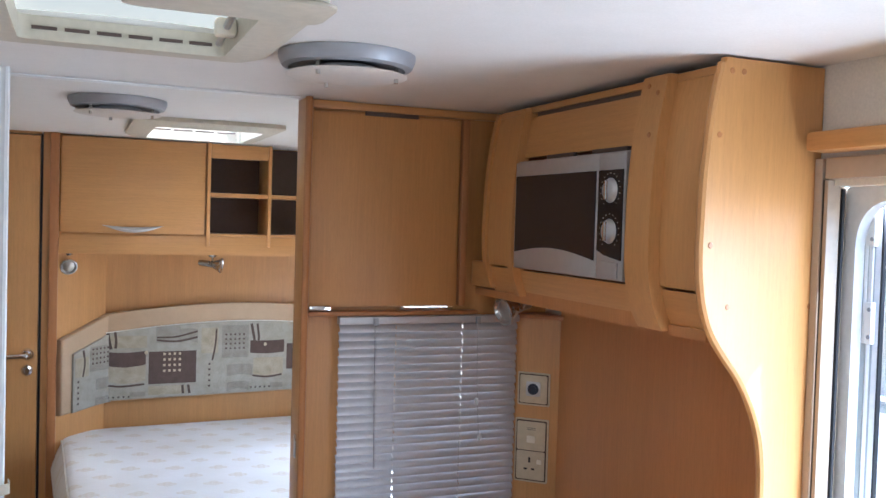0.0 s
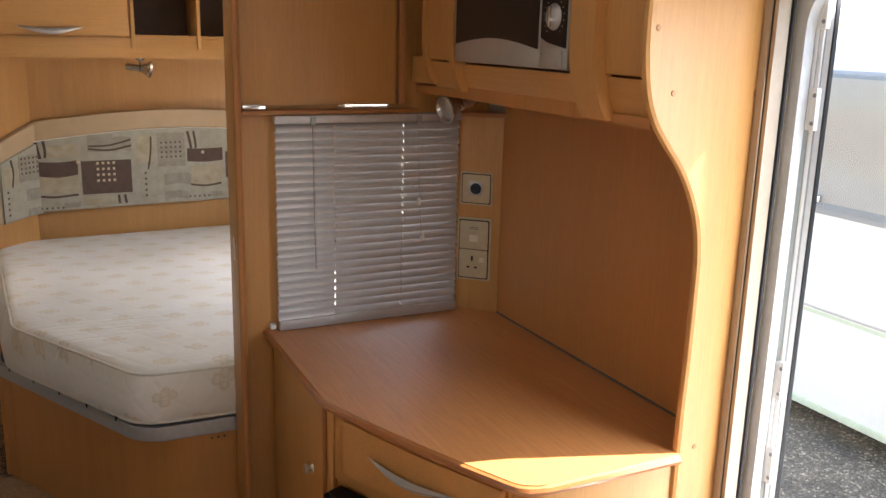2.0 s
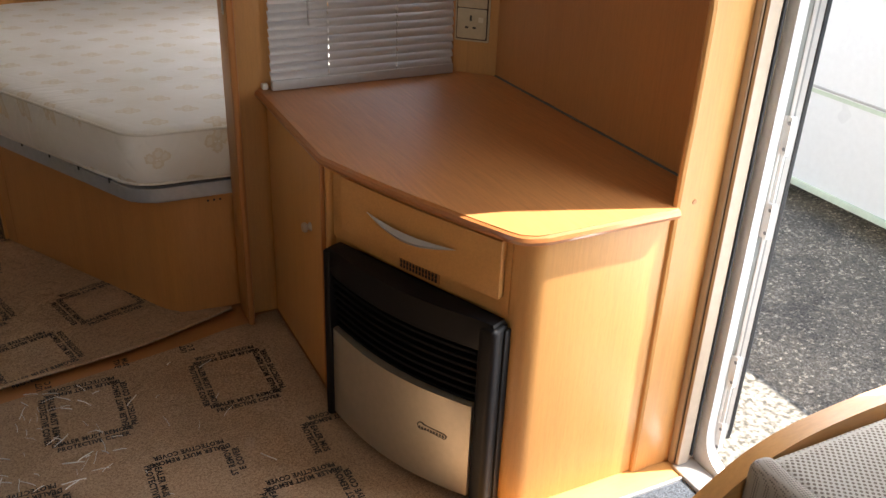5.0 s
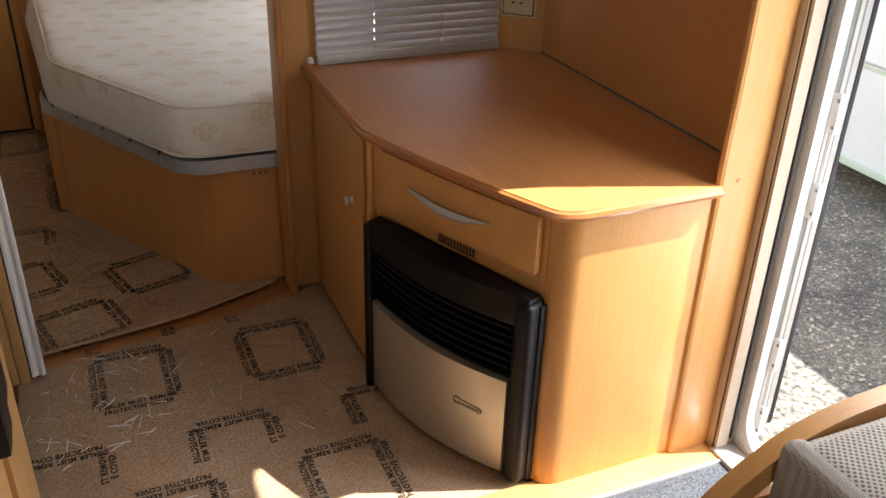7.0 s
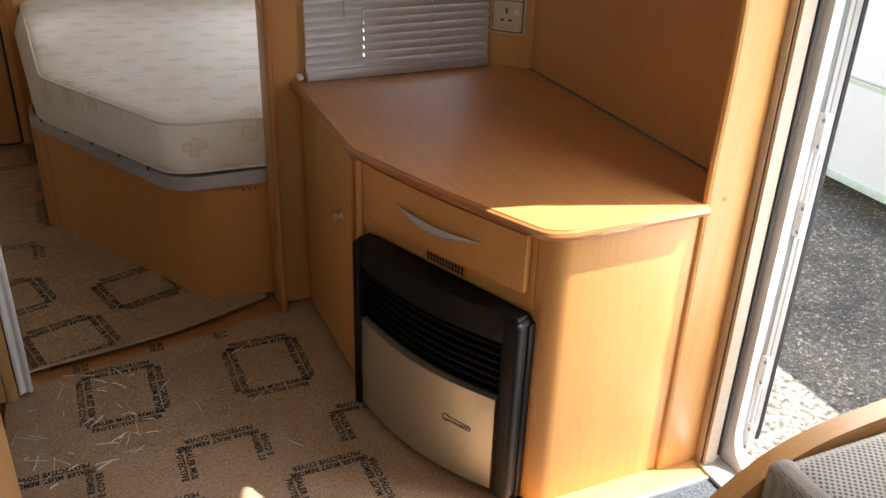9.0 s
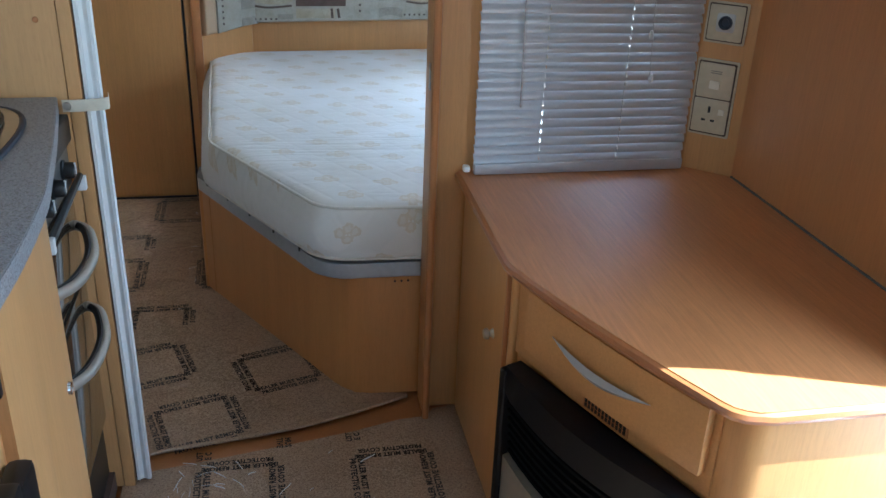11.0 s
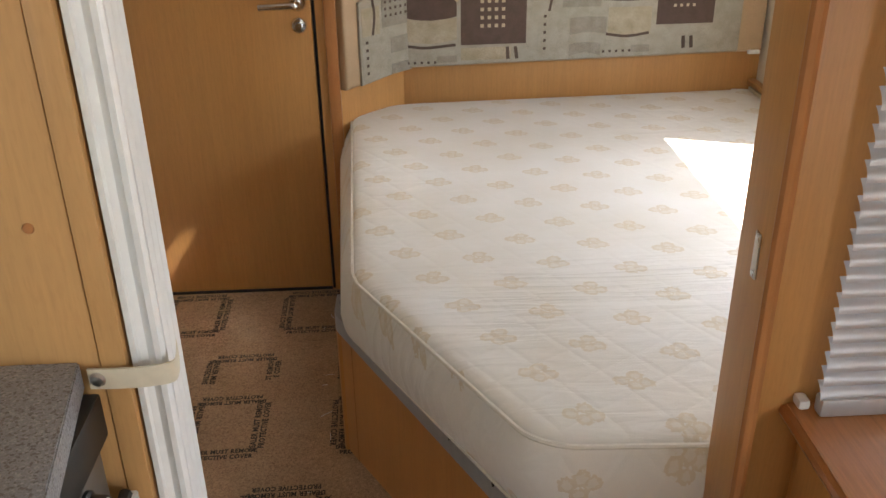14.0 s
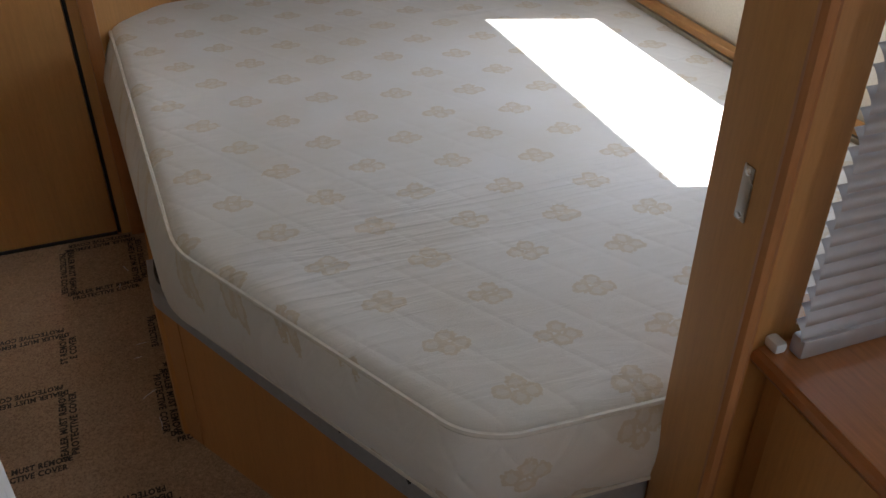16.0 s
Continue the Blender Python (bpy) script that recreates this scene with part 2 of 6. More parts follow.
m_smoked = glass("smoked_glass", (0.56, 0.52, 0.47))
m_clear = glass("clear_acrylic", (0.9, 0.92, 0.93))
m_frost = plain("frosted_disc", (0.62, 0.57, 0.50), 0.4, vary=0.03)


def translucent(name, colour):
    mat, nt, b = shader(name)
    tr = nt.nodes.new("ShaderNodeBsdfTranslucent")
    tr.inputs[0].default_value = (*colour, 1)
    mix = nt.nodes.new("ShaderNodeMixShader")
    mix.inputs[0].default_value = 0.55
    b.inputs["Base Color"].default_value = (*colour, 1)
    nt.links.new(b.outputs[0], mix.inputs[1])
    nt.links.new(tr.outputs[0], mix.inputs[2])
    nt.links.new(mix.outputs[0], nt.nodes["Material Output"].inputs[0])
    return mat


# Opaque pale grey that paints the glints along the film's crinkles.
m_crease_glint = plain("crease_glint", (0.75, 0.74, 0.72), 0.12, vary=0.02, relief=0, coat=0.6)
m_screen = translucent("white_screen", (0.78, 0.77, 0.74))
m_lid = translucent("milky_roof_lid", (0.13, 0.12, 0.09))


def film_floor():
    """Brown carpet film: fibrous carpet seen through a crinkled, glossy clear sheet."""
    mat, nt, b = shader("film_on_carpet")
    fib = add(nt, "ShaderNodeTexNoise", Scale=190.0, Detail=8.0, Roughness=0.8)
    big = add(nt, "ShaderNodeTexNoise", Scale=5.0, Detail=4.0)
    crease = add(nt, "ShaderNodeTexNoise", Scale=9.0, Detail=5.0, Distortion=1.6)
    for n in (fib, big, crease):
        nt.links.new(scaled_coords(nt, (1, 1, 1)), n.inputs["Vector"])
    c1 = ramp(nt, fib.outputs[0], [(0.33, (0.185, 0.114, 0.066)), (0.64, (0.58, 0.405, 0.26))])
    c2 = ramp(nt, big.outputs[0], [(0.3, (0.82, 0.8, 0.78)), (0.7, (1, 1, 1))])
    nt.links.new(mixed(nt, c1, c2, 0.8, "MULTIPLY"), b.inputs["Base Color"])
    b.inputs["Roughness"].default_value = 0.75
    b.inputs["Coat Weight"].default_value, b.inputs["Coat Roughness"].default_value = 0.85, 0.10
    cb = nt.nodes.new("ShaderNodeBump")
    cb.inputs["Strength"].default_value, cb.inputs["Distance"].default_value = 0.65, 0.025
    nt.links.new(crease.outputs[0], cb.inputs["Height"])
    nt.links.new(cb.outputs[0], b.inputs["Coat Normal"])
    bump(nt, b, fib.outputs[0], 0.5, 0.002)
    return mat


m_film = film_floor()


def node_math(nt, op, a, b=None):
    node = nt.nodes.new("ShaderNodeMath")
    node.operation = op
    for i, v in enumerate((a, b)):
        if v is None:
            continue
        if isinstance(v, (int, float)):
            node.inputs[i].default_value = v
        else:
            nt.links.new(v, node.inputs[i])
    return node.outputs[0]


def quilt():
    """White mattress ticking: diagonal quilting and gold four-petal motifs in a half-drop repeat."""
    mat, nt, b = shader("quilted_ticking")
    sep = nt.nodes.new("ShaderNodeSeparateXYZ")
    nt.links.new(scaled_coords(nt, (1, 1, 1), (0, 0, QUILT_TURN)), sep.inputs[0])
    z = sep.outputs[2]
    x = node_math(nt, "ADD", sep.outputs[0], QUILT_AT[0])
    y = node_math(nt, "ADD", sep.outputs[1], QUILT_AT[1])
    y = node_math(nt, "SUBTRACT", y, z)
    row = node_math(nt, "DIVIDE", y, QUILT_ROW)
    k = node_math(nt, "FLOOR", row)
    v = node_math(nt, "MULTIPLY", node_math(nt, "SUBTRACT", node_math(nt, "SUBTRACT", row, k), 0.5), QUILT_ROW)
    half = node_math(nt, "MULTIPLY", node_math(nt, "FLOORED_MODULO", k, 2.0), 0.5)
    colm = node_math(nt, "ADD", node_math(nt, "DIVIDE", x, QUILT_COL), half)
    u = node_math(nt, "MULTIPLY", node_math(nt, "SUBTRACT", node_math(nt, "FRACT", colm), 0.5), QUILT_COL)
    speck = add(nt, "ShaderNodeTexNoise", Scale=160.0, Detail=3.0)
    nt.links.new(scaled_coords(nt, (1, 1, 1)), speck.inputs["Vector"])
    wobble = node_math(nt, "MULTIPLY", node_math(nt, "SUBTRACT", speck.outputs[0], 0.5), 0.017)
    near = None
    for lu, lv in ((-0.020, -0.003), (0.020, -0.003), (0.0, 0.015), (0.003, -0.013)):
        du, dv = node_math(nt, "SUBTRACT", u, lu), node_math(nt, "SUBTRACT", v, lv)
        d = node_math(nt, "SQRT", node_math(nt, "ADD", node_math(nt, "MULTIPLY", du, du), node_math(nt, "MULTIPLY", node_math(nt, "MULTIPLY", dv, dv), 1.25)))
        near = d if near is None else node_math(nt, "MINIMUM", near, d)
    near = node_math(nt, "ADD", near, wobble)
    outline = node_math(nt, "LESS_THAN", node_math(nt, "ABSOLUTE", node_math(nt, "SUBTRACT", near, 0.0118)), 0.0034)
    filled = node_math(nt, "MULTIPLY", node_math(nt, "LESS_THAN", near, 0.0118), 0.5)
    mask = node_math(nt, "MAXIMUM", outline, filled)
    soil = add(nt, "ShaderNodeTexNoise", Scale=3.5, Detail=4.0)
    nt.links.new(scaled_coords(nt, (1, 1, 1)), soil.inputs["Vector"])
    ground = ramp(nt, soil.outputs[0], [(0.3, (0.71, 0.67, 0.59)), (0.65, (0.79, 0.765, 0.715))])
    nt.links.new(mixed(nt, ground, (0.58, 0.45, 0.25), node_math(nt, "MULTIPLY", mask, 0.5)), b.inputs["Base Color"])
    b.inputs["Roughness"].default_value = 0.85
    b.inputs["Sheen Weight"].default_value = 0.2
    d1 = node_math(nt, "ABSOLUTE", node_math(nt, "SUBTRACT", node_math(nt, "FRACT", node_math(nt, "DIVIDE", node_math(nt, "ADD", x, y), 0.115)), 0.5))
    d2 = node_math(nt, "ABSOLUTE", node_math(nt, "SUBTRACT", node_math(nt, "FRACT", node_math(nt, "DIVIDE", node_math(nt, "SUBTRACT", x, y), 0.115)), 0.5))
    seam = node_math(nt, "SMOOTH_MIN", node_math(nt, "MULTIPLY", d1, 8.0), node_math(nt, "MULTIPLY", d2, 8.0))
    seam = node_math(nt, "MINIMUM", seam, 1.0)
    wrinkle = add(nt, "ShaderNodeTexNoise", Scale=7.0, Detail=4.0, Distortion=1.0)
    nt.links.new(scaled_coords(nt, (0.6, 3.0, 1)), wrinkle.inputs["Vector"])
    weave = add(nt, "ShaderNodeTexNoise", Scale=700.0, Detail=2.0)
    nt.links.new(scaled_coords(nt, (1, 1, 1)), weave.inputs["Vector"])
    plain_xyz = nt.nodes.new("ShaderNodeSeparateXYZ")
    nt.links.new(scaled_coords(nt, (1, 1, 1)), plain_xyz.inputs[0])
    fold = node_math(nt, "DIVIDE", node_math(nt, "SUBTRACT", node_math(nt, "ADD", plain_xyz.outputs[1], node_math(nt, "MULTIPLY", plain_xyz.outputs[0], -0.16)), 2.88), 0.16)
    fold = node_math(nt, "EXPONENT", node_math(nt, "MULTIPLY", node_math(nt, "MULTIPLY", fold, fold), -1.0))
    ruck = add(nt, "ShaderNodeTexNoise", Scale=3.0, Detail=3.0, Distortion=0.4)
    nt.links.new(scaled_coords(nt, (0.8, 7.5, 1), (0, 0, -9)), ruck.inputs["Vector"])
    rucks = node_math(nt, "MULTIPLY", fold, node_math(nt, "POWER", node_math(nt, "ABSOLUTE", node_math(nt, "SUBTRACT", ruck.outputs[0], 0.5)), 0.6))
    h = node_math(nt, "ADD", node_math(nt, "MULTIPLY", seam, 0.20), node_math(nt, "MULTIPLY", wrinkle.outputs[0], 1.1))
    h = node_math(nt, "ADD", h, node_math(nt, "ADD", node_math(nt, "MULTIPLY", weave.outputs[0], 0.12), node_math(nt, "MULTIPLY", rucks, -2.6)))
    bump(nt, b, h, 0.5, 0.008)
    return mat


QUILT_TURN, QUILT_AT, QUILT_ROW, QUILT_COL = 13.0, (0.1105, -0.0105), 0.105, 0.163
m_quilt = quilt()


def dotted_cloth(name, scale, turn, dark, pale):
    """Upholstery with rows of small dark dots on a paler ground."""
    mat, nt, b = shader(name)
    v = add(nt, "ShaderNodeTexVoronoi", Scale=scale, Randomness=0.0)
    nt.links.new(scaled_coords(nt, (1, 1, 1), (0, 0, turn)), v.inputs["Vector"])
    n = add(nt, "ShaderNodeTexNoise", Scale=600.0, Detail=2.0)
    nt.links.new(scaled_coords(nt, (1, 1, 1)), n.inputs["Vector"])
    dots = ramp(nt, v.outputs["Distance"], [(0.30, dark), (0.38, pale)])
    shade = ramp(nt, n.outputs[0], [(0.3, (0.85, 0.85, 0.85)), (0.7, (1, 1, 1))])
    nt.links.new(mixed(nt, dots, shade, 0.9, "MULTIPLY"), b.inputs["Base Color"])
    b.inputs["Roughness"].default_value = 0.9
    bump(nt, b, n.outputs[0], 0.4, 0.002)
    return mat


m_dotted = dotted_cloth("dotted_upholstery", 125.0, 38, (0.16, 0.125, 0.10), (0.50, 0.46, 0.40))
m_weave = dotted_cloth("coarse_grey_weave", 240.0, 12, (0.15, 0.13, 0.11), (0.40, 0.36, 0.31))


# ---- building helpers ----
def mesh_of(bm, name, mat, smooth=True):
    me = bpy.data.meshes.new(name)
    bmesh.ops.recalc_face_normals(bm, faces=bm.faces)
    bm.to_mesh(me)
    bm.free()
    me.materials.append(mat)
    if smooth:
        me.polygons.foreach_set("use_smooth", [len(p.vertices) < 7 for p in me.polygons])
        me.set_sharp_from_angle(angle=radians(35))
    return me


def thing(name, at, label, category, group="", kind=""):
    ob = new(name)
    ob.empty_display_size = 0.05
    ob.location = at
    return tagged(ob, label, category, group, kind)


def origin_of(ob):
    p = Vector((0, 0, 0))
    while ob:
        p += ob.location
        ob = ob.parent
    return p


def part(name, bm, material, parent, label=""):
    """One mesh, given in world metres, under a thing or a part."""
    ob = new(name, mesh_of(bm, name, material))
    ob.parent = parent
    ob.location = -origin_of(parent)
    return tagged(ob, label) if label else ob


def whole(name, bm, material, label, category, kind="", group=""):
    return tagged(new(name, mesh_of(bm, name, material)), label, category, group, kind)


def B():
    return bmesh.new()


def box(bm, x0, x1, y0, y1, z0, z1, bevel=0.0, seg=2):
    vs = bmesh.ops.create_cube(bm, size=1)["verts"]
    for v in vs:
        v.co = Vector((x0 + (v.co.x + 0.5) * (x1 - x0), y0 + (v.co.y + 0.5) * (y1 - y0), z0 + (v.co.z + 0.5) * (z1 - z0)))
    if bevel:
        edges = list({e for v in vs for e in v.link_edges})
        bmesh.ops.bevel(bm, geom=edges, offset=bevel, segments=seg, affect="EDGES", profile=0.6)
    return bm


def cbox(*a, bevel=0.0, seg=2):
    return box(B(), *a, bevel=bevel, seg=seg)


def prism(bm, pts, z0, z1, bevel=0.0, seg=3, m=None, which="all"):
    """A plan outline raised from z0 to z1; the plan may be laid elsewhere by m."""
    lo = [bm.verts.new((p[0], p[1], z0)) for p in pts]
    hi = [bm.verts.new((p[0], p[1], z1)) for p in pts]
    faces = [bm.faces.new(lo[::-1]), bm.faces.new(hi)]
    n = len(pts)
    for i in range(n):
        faces.append(bm.faces.new((lo[i], lo[(i + 1) % n], hi[(i + 1) % n], hi[i])))
    verts = set(lo + hi)
    if bevel:
        rims = []
        if which in ("all", "top"):
            rims += list(faces[1].edges)
        if which in ("all", "bottom"):
            rims += list(faces[0].edges)
        out = bmesh.ops.bevel(bm, geom=rims, offset=bevel, segments=seg, affect="EDGES", profile=0.55)
        verts = {v for f in out["faces"] for v in f.verts} | {v for v in verts if v.is_valid}
    if m is not None:
        bmesh.ops.transform(bm, matrix=m, verts=[v for v in verts if v.is_valid])
    return bm


def rounded(pts, radii, seg=6):
    """Outline with its corners rounded off."""
    out = []
    n = len(pts)
    for i in range(n):
        p = Vector(pts[i])
        r = radii[i] if isinstance(radii, (list, tuple)) else radii
        if r <= 0:
            out.append(tuple(p))
            continue
        a, c = Vector(pts[i - 1]) - p, Vector(pts[(i + 1) % n]) - p
        k = min(r, a.length * 0.45, c.length * 0.45)
        a, c = p + a.normalized() * k, p + c.normalized() * k
        for j in range(seg + 1):
            t = j / seg
            out.append(tuple(a * (1 - t) ** 2 + p * 2 * t * (1 - t) + c * t * t))
    return out


def tube(bm, path, radius, sides=8, closed=False, squash=1.0):
    """A round bar along a path."""
    path = [Vector(p) for p in path]
    rings = []
    n = len(path)
    side = None
    for i, p in enumerate(path):
        if closed:
            d = path[(i + 1) % n] - path[i - 1]
        else:
            d = path[min(i + 1, n - 1)] - path[max(i - 1, 0)]
        d.normalize()
        if side is None:
            side = d.cross(Vector((0, 0, 1)))
            if side.length < 0.1:
                side = d.cross(Vector((1, 0, 0)))
        side = (side - d * side.dot(d)).normalized()
        up = side.cross(d)
        rings.append([bm.verts.new(p + (side * math.cos(2 * math.pi * k / sides) + up * math.sin(2 * math.pi * k / sides) * squash) * radius) for k in range(sides)])
    pairs = list(zip(rings, rings[1:])) + ([(rings[-1], rings[0])] if closed else [])
    for a, b in pairs:
        for k in range(sides):
            bm.faces.new((a[k], a[(k + 1) % sides], b[(k + 1) % sides], b[k]))
    if not closed:
        bm.faces.new(rings[0][::-1])
        bm.faces.new(rings[-1])
    return bm


def lathe(bm, profile, m, sides=28):
    """Profile of (radius, height) turned round z, then laid by m."""
    rings = []
    for r, h in profile:
        if r < 1e-6:
            rings.append([bm.verts.new(m @ Vector((0, 0, h)))])
        else:
            rings.append([bm.verts.new(m @ Vector((r * math.cos(2 * math.pi * k / sides), r * math.sin(2 * math.pi * k / sides), h))) for k in range(sides)])
    for a, b in zip(rings, rings[1:]):
        for k in range(sides):
            q = [a[k % len(a)], a[(k + 1) % len(a)], b[(k + 1) % len(b)], b[k % len(b)]]
            q = [v for i, v in enumerate(q) if v not in q[:i]]
            if len(q) > 2:
                bm.faces.new(q)
    return bm


def curve_pts(pts, n=8):
    """A smooth line through points."""
    pts = [Vector(p) for p in pts]
    ext = [pts[0] * 2 - pts[1]] + pts + [pts[-1] * 2 - pts[-2]]
    out = []
    for i in range(1, len(ext) - 2):
        a, b, c, d = ext[i - 1:i + 3]
        for j in range(n):
            t = j / n
            out.append(0.5 * (2 * b + (c - a) * t + (2 * a - 5 * b + 4 * c - d) * t * t + (3 * b - a - 3 * c + d) * t ** 3))
    out.append(pts[-1])
    return out


def upright(origin, along):
    """Maps a drawing (u, v, out) onto a wall: u along it, v up, w out of it to the right-hand side of u x z."""
    u = Vector(along).normalized()
    w = u.cross(Vector((0, 0, 1)))
    m = Matrix((u, (0, 0, 1), w)).transposed().to_4x4()
    return Matrix.Translation(origin) @ m


def text_mesh(words, size, spacing=1.0):
    cu = bpy.data.curves.new("print", "FONT")
    cu.body, cu.size, cu.align_x, cu.align_y, cu.space_character = words, size, "CENTER", "CENTER", spacing
    cu.resolution_u, cu.offset = 2, 0.0010
    ob = bpy.data.objects.new("print", cu)
    scene.collection.objects.link(ob)
    me = bpy.data.meshes.new_from_object(ob.evaluated_get(bpy.context.evaluated_depsgraph_get()))
    bpy.data.objects.remove(ob)
    return me


# ---- the shell of the caravan ----
RIGHT, LEFT, REAR, FRONT, CEIL = 1.345, -0.87, 4.36, -1.9, 1.91
DOOR_Y0, DOOR_Y1, DOOR_TOP = 0.70, 1.300, 1.675
GROUND = -0.62


def wall_with_holes(name, axis, at, thick, a0, a1, z0, z1, holes, material, label):
    """A wall along y (axis 'x') or along x (axis 'y'), with rectangular openings (a0, a1, z0, z1) through it."""
    bm = B()
    cuts = sorted({a0, a1, *(h[0] for h in holes), *(h[1] for h in holes)})
    for p, q in zip(cuts, cuts[1:]):
        spans = [(z0, z1)]
        for h in holes:
            if h[0] <= p and q <= h[1]:
                spans = [s for lo, hi in spans for s in ((lo, max(lo, min(hi, h[2]))), (min(hi, max(lo, h[3])), hi)) if s[1] - s[0] > 1e-4]
        for lo, hi in spans:
            if axis == "x":
                box(bm, at, at + thick, p, q, lo, hi)
            else:
                box(bm, p, q, at, at + thick, lo, hi)
    bmesh.ops.remove_doubles(bm, verts=bm.verts, dist=1e-5)
    return whole(name, bm, material, label, "wall", "structure")


wall_with_holes("wall_east", "x", RIGHT, 0.04, FRONT, REAR, -0.02, 1.95,
                [(DOOR_Y0, DOOR_Y1, -0.02, DOOR_TOP), (2.74, 3.67, 0.875, 1.335)], m_vinyl, "cream vinyl-faced wall board of the caravan")
wall_with_holes("wall_west", "x", LEFT - 0.04, 0.04, FRONT, REAR, -0.02, 1.95,
                [(0.95, 1.45, 1.18, 1.45)], m_vinyl, "cream vinyl-faced wall board of the caravan")
wall_with_holes("wall_front", "y", FRONT - 0.04, 0.04, LEFT - 0.04, RIGHT + 0.04, -0.02, 1.95, [(-0.35, 0.85, 0.95, 1.45)], m_vinyl, "cream vinyl-faced wall board of the caravan")
wall_with_holes("wall_rear", "y", REAR, 0.04, LEFT - 0.04, RIGHT + 0.04, -0.02, 1.95, [], m_wood, "beech-faced wall board behind the bed head")

# ceiling with the two roof openings
HATCH = (-0.105, 0.255, 1.33, 1.72)
VENT = (0.24, 0.62, 3.20, 3.70)
bm = B()
xs = [LEFT - 0.04, HATCH[0], VENT[0], HATCH[1], VENT[1], RIGHT + 0.04]
ys = [FRONT - 0.04, HATCH[2], HATCH[3], VENT[2], VENT[3], REAR + 0.04]
for xa, xb in zip(xs, xs[1:]):
    for ya, yb in zip(ys, ys[1:]):
        cx, cy = (xa + xb) / 2, (ya + yb) / 2
        if any(h[0] < cx < h[1] and h[2] < cy < h[3] for h in (HATCH, VENT)):
            continue
        box(bm, xa, xb, ya, yb, CEIL, CEIL + 0.04)
bmesh.ops.remove_doubles(bm, verts=bm.verts, dist=1e-5)
whole("ceiling", bm, m_ceil, "off-white smooth ceiling boards of the caravan", "ceiling", "structure")
whole("trim_ceiling", cbox(LEFT, 0.55, 2.357, 2.388, CEIL - 0.006, CEIL - 0.001, bevel=0.002), m_white, "white plastic joint strip across the ceiling", "trim", "structure")

# floor and threshold
whole("floor", cbox(LEFT, RIGHT, FRONT, REAR, -0.06, -0.012), m_wood_edge, "wood-effect caravan floor under the protective film", "floor", "structure")
whole("trim_threshold", cbox(0.66, 1.335, 1.262, 1.36, -0.012, 0.006, bevel=0.002), m_wood_x, "beech threshold strip before the dresser end", "trim", "structure")
mat = whole("door_mat", cbox(0.60, 1.335, 0.74, 1.254, -0.012, 0.002, bevel=0.003), m_mat, "blue-grey speckled door mat inside the entrance", "mat")
whole("trim_mat_edge", cbox(0.86, 1.335, 1.254, 1.262, -0.012, 0.008, bevel=0.002), m_silver, "thin aluminium edging strip beside the door mat", "trim", "structure")


def sheet(name, outline, height, material, label):
    """Film sheet with a slightly curled, uneven surface."""
    bm = B()
    prism(bm, outline, height - 0.003, height)
    return whole(name, bm, material, label, "floor covering", "structure")


edge_line = [(-0.20, 2.262), (-0.126, 2.286), (0.0, 2.305), (0.13, 2.325), (0.26, 2.352), (0.38, 2.392), (0.47, 2.425), (0.535, 2.452)]
front_edge = [(-0.21, 2.199), (-0.155, 2.213), (0.0, 2.240), (0.2, 2.276), (0.36, 2.308), (0.50, 2.346), (0.575, 2.352), (0.60, 2.385), (0.66, 2.396)]
front_sheet = sheet("floor_film_lounge", [(-0.25, FRONT + 0.01), (1.3, FRONT + 0.01), (1.3, 0.72), (0.62, 0.74), (0.60, 1.26), (0.84, 1.275), (0.865, 1.34), (0.68, 1.85), (0.665, 1.93), (0.664, 2.394)] + front_edge[::-1],
                    0.001, m_film, "brown carpet under crinkled clear protective film")
rear_sheet = sheet("floor_film_bedroom", edge_line + [(0.54, 2.47), (0.39, 2.49), (-0.05, 3.21), (-0.06, 4.085), (LEFT + 0.01, 4.085), (LEFT + 0.01, 2.27)],
                   0.003, m_film, "brown carpet under clear protective film, edge curling")
part("curled_edge", tube(B(), curve_pts([(x, y, 0.006) for x, y in edge_line], 4), 0.0065, 6, squash=0.8), m_film, rear_sheet, "rolled film edge")

# ---- printed warnings on the film: squares of four two-line captions ----
LINES = "DEALER MUST REMOVE\nPROTECTIVE COVER"
caption = text_mesh(LINES, 0.0255, 1.08)
caption_start = text_mesh("DEALER MUS\nPROTECTIVE", 0.0255, 1.08)
caption_end = text_mesh("ST REMOVE\nE COVER", 0.0255, 1.08)
REACH = max(v.co.x for v in caption.vertices) - min(v.co.x for v in caption.vertices)


def print_sheet(pieces):
    """Captions joined into one flat print: (mesh, turn, x, y, share of full length)."""
    bm = B()
    for words, turn, x, y, length in pieces:
        b2 = B()
        b2.from_mesh(words)
        m = Matrix.Translation((x, y, 0)) @ Matrix.Rotation(radians(turn), 4, "Z") @ Matrix.Diagonal((length / REACH, 0.86, 1, 1))
        bmesh.ops.transform(b2, matrix=m, verts=b2.verts)
        me = bpy.data.meshes.new("tmp")
        b2.to_mesh(me)
        b2.free()
        bm.from_mesh(me)
        bpy.data.meshes.remove(me)
    bm.normal_update()
    for f in bm.faces:
        if f.normal.z < 0:
            f.normal_flip()
    me = bpy.data.meshes.new("printed_square")
    bm.to_mesh(me)
    bm.free()
    me.materials.append(m_ink)
    return me


